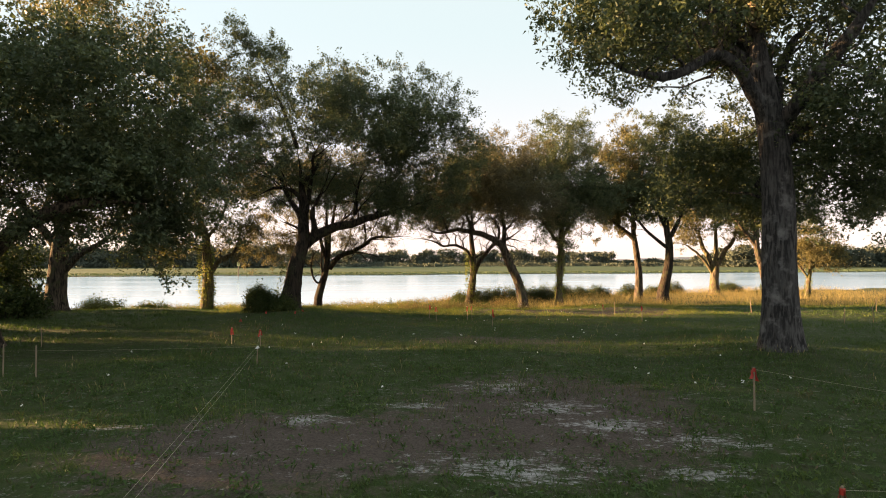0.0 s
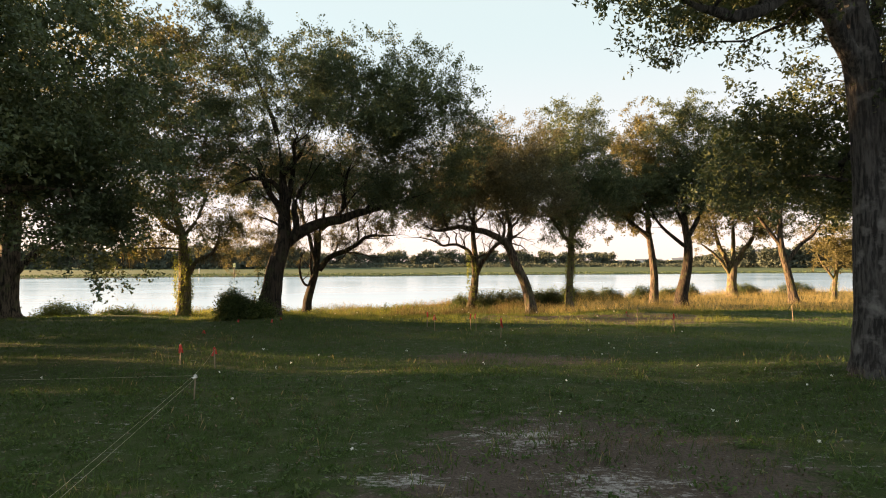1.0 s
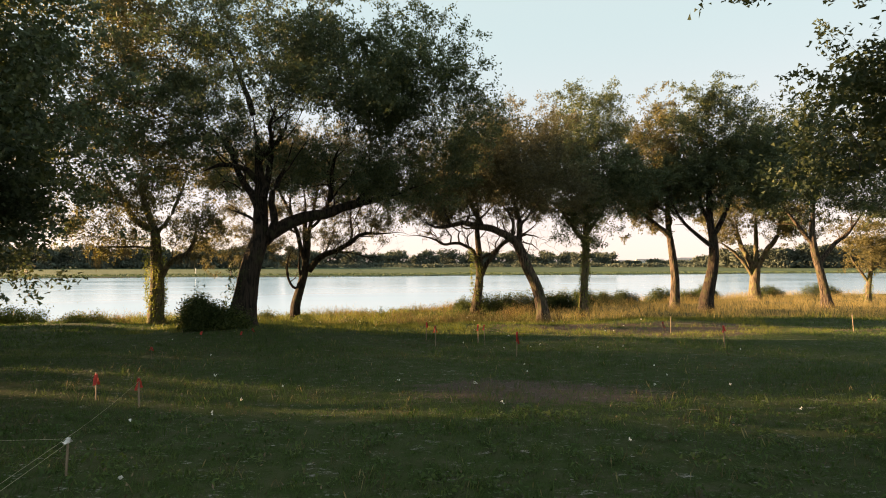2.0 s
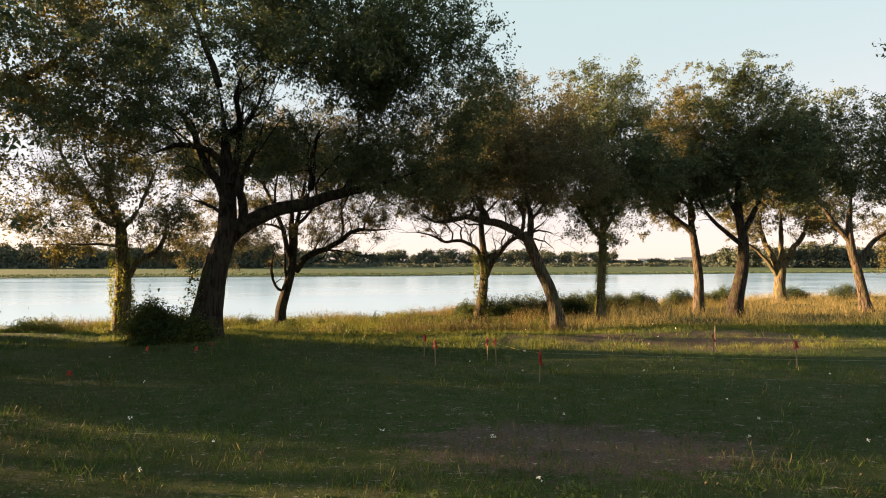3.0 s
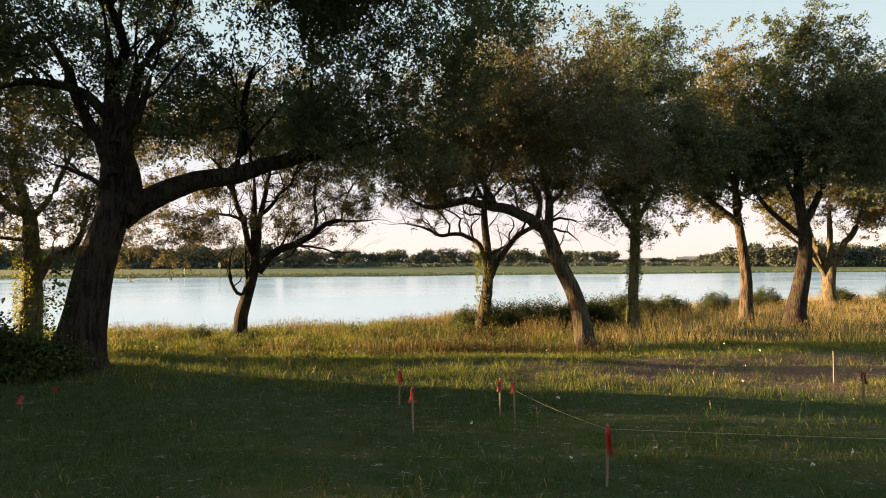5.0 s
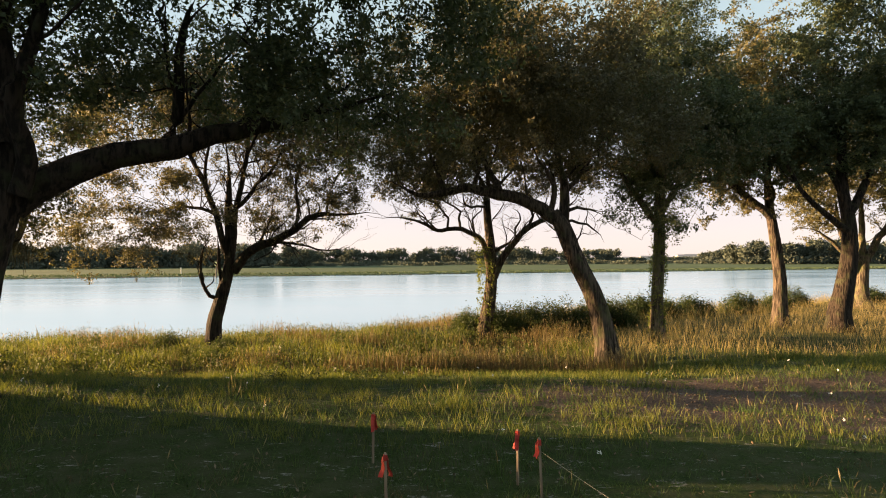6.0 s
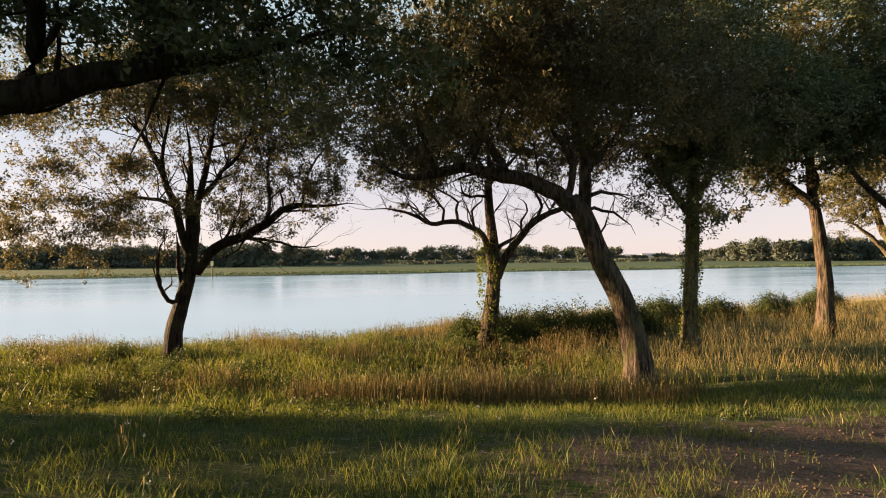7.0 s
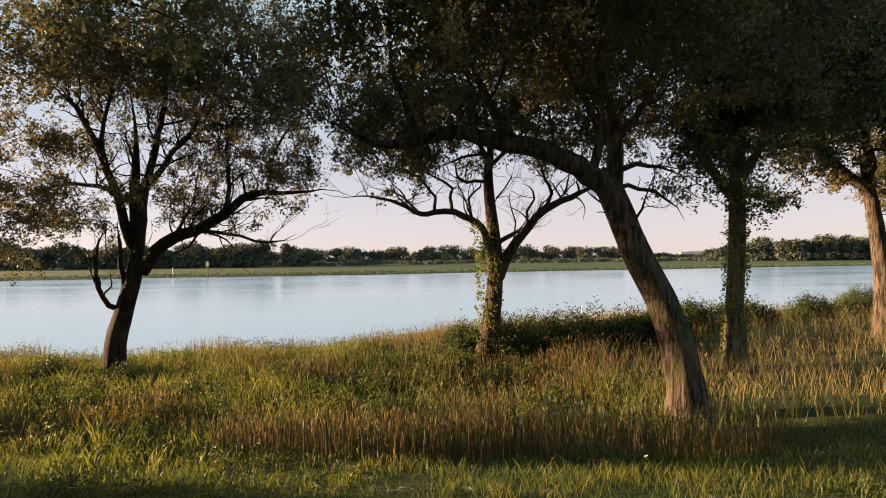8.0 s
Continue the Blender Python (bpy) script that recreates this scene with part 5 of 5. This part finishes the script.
# leafy hummocks, dark underneath, that break up the bank
n = 62
hx, hy = k.uniform(-16, 4.5, n), k.uniform(35.2, 46, n)
wide_, tall_ = k.uniform(0.35, 0.95, n), k.uniform(0.45, 0.95, n)
for mat_, pick in ((WEED, np.arange(n) % 3 > 0), (LEAF_BUSH, np.arange(n) % 3 == 0)):
    at = np.flatnonzero(pick)
    idx = np.repeat(at, 620)
    d = k.standard_normal((len(idx), 3))
    d /= np.linalg.norm(d, axis=1)[:, None]
    d[:, 2] = np.abs(d[:, 2])
    r = k.random(len(idx)) ** 0.4 * (0.8 + 0.25 * np.sin(5 * d[:, 0] + idx) * np.cos(4 * d[:, 1] + 2 * idx))
    c = np.stack([hx[idx], hy[idx], land(hx, hy)[idx]], 1) + d * r[:, None] * np.stack([wide_[idx], wide_[idx] * 0.8, tall_[idx]], 1)
    v, q = leaf_faces(c, 0.075, 0.036, k, 0.3, 3)
    tagged(mesh_object("weed_hummocks", v, q, mat_), "leafy dark green weed hummocks on the bank", "weeds", kind="stuff")
# a few pale weed stalks standing alone in the shade
bx, by = -3.8 + k.standard_normal(14) * 0.2, 31.0 + k.standard_normal(14) * 0.15
blades(bx, by, k.uniform(0.25, 0.6, 14), 0.008, 0.12, k, STRAW_BLADE, "weed_stalks", "few tall pale weed stalks in the lawn", 2, 0.9, STRAW)
# low broad-leaved weeds and fallen leaves on the bare soil
n = 3600
gx0, gy0 = k.uniform(-9, 9, n), k.uniform(4.8, 17, n)
keep = k.random(n) < 0.15 + 0.75 * patchy(gx0, gy0, 2.1)
gx0, gy0 = gx0[keep], gy0[keep]
idx = np.repeat(np.arange(len(gx0)), 9)
c = np.stack([gx0[idx] + k.standard_normal(len(idx)) * 0.07, gy0[idx] + k.standard_normal(len(idx)) * 0.07, land(gx0, gy0)[idx] + k.uniform(0.01, 0.09, len(idx))], 1)
v, q = leaf_faces(c, 0.075, 0.035, k, 1.2, 3)
tagged(mesh_object("ground_weeds", v, q, BLADE), "low leafy weeds on the bare sandy soil", "weeds", kind="stuff")
n = 5200
lx, ly = k.uniform(-10, 11, n), k.uniform(4.5, 30, n)
c = np.stack([lx, ly, land(lx, ly) + k.uniform(0.006, 0.03, n)], 1)
v, q = leaf_faces(c, 0.06, 0.028, k, 4.0)
LITTER = leaf_material("dry_leaf_litter", (0.045, 0.030, 0.020), (0.12, 0.085, 0.055), (0.26, 0.20, 0.14), 0.1, 0.8)
tagged(mesh_object("leaf_litter", v, q, LITTER), "dry brown fallen oak leaves in the lawn", "leaves", kind="stuff")
# clods along the ruts
n = 2600
cx_, row = k.uniform(2.5, 18, n), k.choice([29.1, 29.75, 30.4, 31.0, 31.5], n)
cy_ = row - 0.05 * (cx_ - 8) + 0.16 * k.standard_normal(n)
half = k.uniform(0.006, 0.026, n)
unit = np.array([(1, 0, 0), (-1, 0, 0), (0, 1, 0), (0, -1, 0), (0, 0, 0.7), (0, 0, -0.7)], float)
lump_ = unit[None] * half[:, None, None] * k.uniform(0.6, 1.4, (n, 6, 1)) + np.stack([cx_, cy_, land(cx_, cy_) + half * 0.3], 1)[:, None]
sides_ = np.array([(0, 2, 4), (2, 1, 4), (1, 3, 4), (3, 0, 4), (2, 0, 5), (1, 2, 5), (3, 1, 5), (0, 3, 5)])
cm = Mat("dry_soil_clods")
CLOD = cm.surface(cm.ramp(cm.noise(22, 5.0), [(0.3, (0.050, 0.036, 0.027)), (0.7, (0.14, 0.105, 0.08))]), 0.95, spec=0.1)
tagged(mesh_object("soil_clods", lump_.reshape(-1, 3), (np.arange(n)[:, None, None] * 6 + sides_).reshape(-1, 3), CLOD), "crumbled brown soil clods along the ruts", "soil", kind="stuff")
# white flower heads
n = 60
fx, fy = k.uniform(-9, 9, n), k.uniform(9, 36, n)
c = np.stack([fx, fy, land(fx, fy) + k.uniform(0.12, 0.3, n)], 1)
idx = np.repeat(np.arange(n), 6)
v, q = leaf_faces(c[idx] + k.standard_normal((len(idx), 3)) * 0.012, 0.035, 0.024, k)
wf = Mat("white_petals")
PETAL = wf.surface(wf.ramp(wf.noise(30), [(0.3, (0.55, 0.55, 0.5)), (0.7, (0.8, 0.8, 0.76))]), 0.8)
tagged(mesh_object("wildflowers", v, q, PETAL), "small white wildflower heads scattered in the grass", "flowers", kind="stuff")

# ---- far bank ----
k = np.random.default_rng(202)
vs = []


def far_tree(cx, cy, tall, wide, n, size):
    """One crown of the far woods: rounded lobes over a skirt of undergrowth."""
    g0 = float(land(cx, cy))
    lob = [(cx + k.uniform(-0.3, 0.3) * wide, cy, g0 + tall * k.uniform(0.5, 0.8), wide * k.uniform(0.28, 0.5), wide * 0.4, tall * 0.22, 1.0) for _ in range(4)]
    lob.append((cx, cy, g0 + tall * 0.42, wide * 0.55, wide * 0.4, tall * 0.32, 1.8))
    lob.append((cx, cy - wide * 0.3, g0 + tall * 0.14, wide * 0.75, wide * 0.3, tall * 0.17, 1.3))
    vs.append(leaf_faces(in_lobes(lob, n, k, 0.2), size, size * 0.8, k, corners=3)[0])
    inner = [(lb[0], lb[1] + 2, lb[2], lb[3] * 0.72, lb[4] * 0.7, lb[5] * 0.72, lb[6]) for lb in lob]
    inner.append((cx, cy, g0 + tall * 0.2, wide * 0.6, wide * 0.3, tall * 0.18, 2.0))
    vs.append(leaf_faces(in_lobes(inner, n // 3, k, 0.0), size * 2.4, size * 2.0, k, corners=3)[0])


for i in range(170):
    cx = -620 + 1300 * (i + k.random()) / 170
    cy = 690 + 0.12 * cx + k.uniform(-30, 60)
    low = 0.42 if 225 < cx < 345 else 1.0
    far_tree(cx, cy, low * k.uniform(14, 21) * (1.3 if k.random() < 0.15 else 1.0), k.uniform(15, 26), 500, 1.6)
for i in range(44):
    cx = 262 + 200 * (i + k.random()) / 44
    far_tree(cx, 500 + k.uniform(-12, 40), k.uniform(17, 24), k.uniform(14, 20), 640, 1.4)
for i in range(60):
    cx = -430 + 310 * (i + k.random()) / 60
    far_tree(cx, 500 + 0.1 * cx + k.uniform(-20, 50), k.uniform(15, 23), k.uniform(14, 22), 560, 1.45)
for i in range(150):
    cx = -330 + 800 * (i + k.random()) / 150
    far_tree(cx, 560 + 0.12 * cx + k.uniform(-40, 60), k.uniform(2.5, 5), k.uniform(10, 22), 200, 0.9)
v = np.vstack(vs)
tagged(mesh_object("far_woods", v, np.arange(len(v)).reshape(-1, 3), HAZED_FAR_LEAF), "low dark woods along the far side of the marsh, distance haze in their leaf colour", "woods", kind="stuff")
# short reeds and sedge of the far marsh, in bands along the water
n = 12000
rx_ = k.uniform(-260, 420, n)
ry_ = far_shore(rx_) + 1.2 + k.random(n) ** 1.6 * 40
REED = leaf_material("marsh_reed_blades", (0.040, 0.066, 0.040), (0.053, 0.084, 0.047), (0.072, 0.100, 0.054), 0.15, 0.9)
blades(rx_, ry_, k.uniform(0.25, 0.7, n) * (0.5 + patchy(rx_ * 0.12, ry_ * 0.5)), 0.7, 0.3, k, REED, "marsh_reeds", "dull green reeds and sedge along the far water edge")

wm = Mat("pale_siding")
SIDING = wm.surface(wm.ramp(wm.noise(0.8), [(0.3, (0.66, 0.64, 0.6)), (0.7, (0.8, 0.79, 0.76))]), 0.7)
rm = Mat("grey_shingle_roof")
ROOFING = rm.surface(rm.ramp(rm.noise(1.5), [(0.3, (0.20, 0.20, 0.21)), (0.7, (0.32, 0.32, 0.33))]), 0.8)
gm = Mat("dark_window_glass")
PANE = gm.surface(gm.ramp(gm.noise(0.5), [(0.3, (0.03, 0.035, 0.04)), (0.7, (0.05, 0.055, 0.06))]), 0.1, spec=0.5)


def box_bm(x0, x1, y0, y1, z0, z1):
    bm = bmesh.new()
    bmesh.ops.create_cube(bm, size=1)
    for vv in bm.verts:
        vv.co = Vector(((x0 + x1) / 2 + vv.co.x * (x1 - x0), (y0 + y1) / 2 + vv.co.y * (y1 - y0), (z0 + z1) / 2 + vv.co.z * (z1 - z0)))
    return bm


def far_house(x, y, wide, deep, tall, roof):
    """A pale house far off: walls, gabled roof, two rows of windows."""
    hs = tagged(new("house"), "pale waterfront house far behind the marsh woods", "house", "far houses")
    hs.location = (x, y, float(land(x, y)))
    part("wall", box_bm(-wide / 2, wide / 2, -deep / 2, deep / 2, -0.5, tall), SIDING, hs)
    bm = bmesh.new()
    e = 0.6
    p = [bm.verts.new(c) for c in ((-wide / 2 - e, -deep / 2 - e, tall), (wide / 2 + e, -deep / 2 - e, tall), (wide / 2 + e, deep / 2 + e, tall), (-wide / 2 - e, deep / 2 + e, tall),
                                   (-wide / 2 + 1, 0, tall + roof), (wide / 2 - 1, 0, tall + roof))]
    for f in ((0, 1, 5, 4), (2, 3, 4, 5), (1, 2, 5), (3, 0, 4), (3, 2, 1, 0)):
        bm.faces.new([p[i] for i in f])
    part("roof", bm, ROOFING, hs)
    cols = max(3, int(wide / 4))
    for row in range(max(1, int(tall / 4))):
        for c in range(cols):
            cx = -wide / 2 + (c + 0.5) * wide / cols
            part("window", box_bm(cx - 0.8, cx + 0.8, -deep / 2 - 0.06, -deep / 2 + 0.1, 1.4 + row * 3.8, 3.2 + row * 3.8), PANE, hs)


for hx, hy, hw, hd, ht, hr in ((276, 790, 20, 12, 7.0, 2.5), (304, 820, 24, 14, 7.5, 2.5), (330, 800, 20, 14, 8.0, 3), (358, 830, 32, 16, 9.5, 2.5), (386, 810, 20, 14, 7.5, 3), (258, 820, 16, 12, 6.0, 2.5)):
    far_house(hx, hy, hw, hd, ht, hr)

# ---- posts in the water ----
wd = Mat("weathered_timber")
grain = wd.noise(14, 5.0, 0.6, stretch=(1, 1, 0.12))
TIMBER = wd.surface(wd.ramp(grain, [(0.3, (0.06, 0.048, 0.036)), (0.7, (0.20, 0.165, 0.125))]), 0.85, wd.bump(grain, 0.5, 0.01), 0.2)
ym = Mat("faded_yellow_board")
BOARD = ym.surface(ym.ramp(ym.noise(3), [(0.3, (0.42, 0.40, 0.16)), (0.7, (0.60, 0.56, 0.26))]), 0.6)
pm = Mat("white_plastic_pipe")
PIPE = pm.surface(pm.ramp(pm.noise(6), [(0.3, (0.66, 0.66, 0.64)), (0.7, (0.8, 0.8, 0.78))]), 0.45)


def cone_bm(points, radii, sides=10):
    bm = bmesh.new()
    v, q = tube(points, radii, sides)
    vv = [bm.verts.new(c) for c in v]
    for f in q:
        bm.faces.new([vv[i] for i in f])
    bm.faces.new(vv[:sides][::-1])
    bm.faces.new(vv[-sides:])
    return bm


piling = tagged(new("channel_marker"), "timber channel piling with a yellowish board in the river", "marker")
piling.location = (-73.6, 204, WATER_Z)
part("pile", cone_bm([(0, 0, -2), (0, 0, 2.4), (0.03, 0, 5.4)], [0.24, 0.22, 0.20]), TIMBER, piling)
part("board", box_bm(-0.45, 0.45, -0.30, -0.22, 3.7, 5.1), BOARD, piling, "faded yellow marker board")
post = tagged(new("channel_marker"), "thin pale marker post near the far marsh", "marker")
post.location = (-98.5, 233, WATER_Z)
part("pile", cone_bm([(0, 0, -2), (0, 0, 3.2)], [0.15, 0.13]), PIPE, post)
pipe = tagged(new("marker_pole"), "thin white plastic pole standing in the shallows", "pole")
pipe.location = (10.3, 66, WATER_Z)
part("pole", cone_bm([(0, 0, -1.2), (0, 0, 1.15)], [0.02, 0.018]), PIPE, pipe)

# ---- survey stakes, flags and strings ----
sm = Mat("raw_pine_stake")
sg = sm.noise(30, 4.0, 0.6, stretch=(1, 1, 0.08))
STAKE = sm.surface(sm.ramp(sg, [(0.3, (0.15, 0.11, 0.075)), (0.7, (0.28, 0.215, 0.15))]), 0.8, sm.bump(sg, 0.4, 0.003))
fm = Mat("red_flagging_tape")
TAPE = fm.surface(fm.ramp(fm.noise(9), [(0.3, (0.30, 0.025, 0.02)), (0.7, (0.48, 0.05, 0.035))]), 0.5)
tm = Mat("pale_mason_twine")
TWINE = tm.surface(tm.ramp(tm.noise(60), [(0.3, (0.32, 0.28, 0.20)), (0.7, (0.48, 0.43, 0.33))]), 0.8)
km = Mat("white_knot_tape")
WHITE = km.surface(km.ramp(km.noise(20), [(0.3, (0.5, 0.5, 0.48)), (0.7, (0.68, 0.68, 0.66))]), 0.7)


def ribbon_bm(z, length, seed):
    """A tied strip of tape: a wrap round the stake and two crumpled tails."""
    k2 = np.random.default_rng(seed)
    bm = box_bm(-0.019, 0.019, -0.016, 0.016, z - 0.06, z)
    for tail in range(3):
        a = k2.uniform(0, 6.28)
        prev = None
        for i in range(6):
            t = i / 5
            c = Vector((math.cos(a) * (0.018 + 0.028 * t + 0.010 * math.sin(7 * t + tail)), math.sin(a) * (0.018 + 0.028 * t), z - 0.02 - length * t * (1 if tail else 0.8)))
            sd = Vector((-math.sin(a + t), math.cos(a + t), 0)) * 0.026
            row = [bm.verts.new(c - sd), bm.verts.new(c + sd)]
            if prev:
                bm.faces.new([prev[0], prev[1], row[1], row[0]])
            prev = row
    return bm


def stake(x, y, tall, tape=True, wide=0.027, lean=0.0, seed=1, length=0.20, label="thin pine survey stake with red flagging tape"):
    root = tagged(new("survey_stake"), label, "stake", "survey stakes")
    root.matrix_basis = pose(x, y, float(land(x, y)), lean * 0.5, lean, seed * 37 % 90 - 45)
    bm = bmesh.new()
    w2, d2 = wide / 2, wide * 0.36
    rings = []
    for z, s in ((-0.25, 0.4), (-0.05, 1), (tall * 0.5, 1), (tall - 0.008, 1), (tall, 0.82)):
        rings.append([bm.verts.new((sx * w2 * s, sy * d2 * s, z)) for sx, sy in ((-1, -1), (1, -1), (1, 1), (-1, 1))])
    for a, b in zip(rings, rings[1:]):
        for i in range(4):
            bm.faces.new([a[i], a[(i + 1) % 4], b[(i + 1) % 4], b[i]])
    bm.faces.new(rings[0][::-1]), bm.faces.new(rings[-1])
    part("post", bm, STAKE, root)
    if tape:
        part("flagging_tape", ribbon_bm(tall - 0.02, length, seed), TAPE, root, "red plastic flagging tape")
    return root


PLAIN = "bare pine survey stake standing in the grass"
for i, (x, y, tl, tp, ln) in enumerate(((5.4, 9.4, 0.74, True, 0), (3.7, 4.85, 0.62, True, 0), (-0.55, 27.2, 0.66, True, 1),
                                        (-0.2, 25.5, 0.70, True, -1), (1.25, 26.5, 0.66, True, 0), (1.45, 26.0, 0.70, True, -2), (2.15, 23.2, 0.72, True, 1), (7.7, 26.7, 0.66, True, 0),
                                        (8.9, 24.8, 0.72, True, -2), (-6.65, 17.9, 0.54, True, 3), (-5.6, 17.5, 0.56, True, -2))):
    stake(x, y, tl, tp, lean=ln, seed=i + 1, length=0.32 if y == 23.2 else 0.20)
for i, (x, y, tl, ln) in enumerate(((-9.85, 12.6, 0.75, 1), (-9.1, 12.6, 0.72, -1), (-12.45, 17.5, 0.60, 2), (9.1, 29.5, 0.72, 0), (16.0, 29.0, 0.75, -4), (17.6, 24.5, 0.7, 1),
                                    (19.4, 25.2, 0.75, -2), (22.8, 29.5, 0.8, 1), (26.0, 33.0, 0.8, 0), (19.0, 21.5, 0.7, 2))):
    stake(x, y, tl, False, lean=ln, seed=i + 20, label=PLAIN)
knot_stake = stake(-4.5, 13.8, 0.45, False, 0.022, lean=4, seed=40, label="short stake with a white tape knot on the string")
part("tape_knot", ribbon_bm(0.46, 0.045, 77), WHITE, knot_stake, "white plastic tape knot")
for i, (x, y) in enumerate(((-6.55, 26.6), (-6.75, 26.1), (-8.1, 26.1), (-8.15, 22.9))):
    fl = tagged(new("marker_flag"), "small red marker flag on a wire in the shade", "flag", "marker flags")
    fl.location = (x, y, float(land(x, y)))
    part("wire", cone_bm([(0, 0, -0.1), (0, 0, 0.36)], [0.004, 0.004], 6), TIMBER, fl)
    part("flag", ribbon_bm(0.36, 0.10, 60 + i), TAPE, fl, "crumpled red plastic flag")


def string_line(a, b, sag=0.03, r=0.0016):
    """A taut string between two stakes, (x, y, height over the ground)."""
    p0, p1 = Vector((a[0], a[1], float(land(a[0], a[1])) + a[2])), Vector((b[0], b[1], float(land(b[0], b[1])) + b[2]))
    u = np.linspace(0, 1, 14)
    pts = np.outer(1 - u, p0) + np.outer(u, p1)
    pts[:, 2] -= sag * 4 * u * (1 - u)
    v, q = tube(pts, np.full(14, r), 6)
    tagged(mesh_object("string_line", v, q, TWINE), "thin pale twine stretched between the stakes", "string", "layout strings")


string_line((-4.5, 13.8, 0.45), (-2.5, 3.5, 0.5))
string_line((-4.45, 13.8, 0.42), (-2.42, 3.5, 0.46))
string_line((-4.5, 13.8, 0.45), (-5.6, 17.5, 0.50))
string_line((-4.5, 13.8, 0.44), (-12.6, 13.9, 0.4))
string_line((5.4, 9.4, 0.70), (8.6, 7.2, 0.5))
string_line((3.7, 4.85, 0.58), (6.5, 4.8, 0.55))
string_line((3.7, 4.85, 0.5), (6.5, 3.6, 0.3))
string_line((1.45, 26.0, 0.55), (2.15, 23.2, 0.66))
string_line((2.15, 23.2, 0.66), (10.5, 22.8, 0.6))
string_line((7.7, 26.7, 0.6), (13.0, 25.2, 0.6))
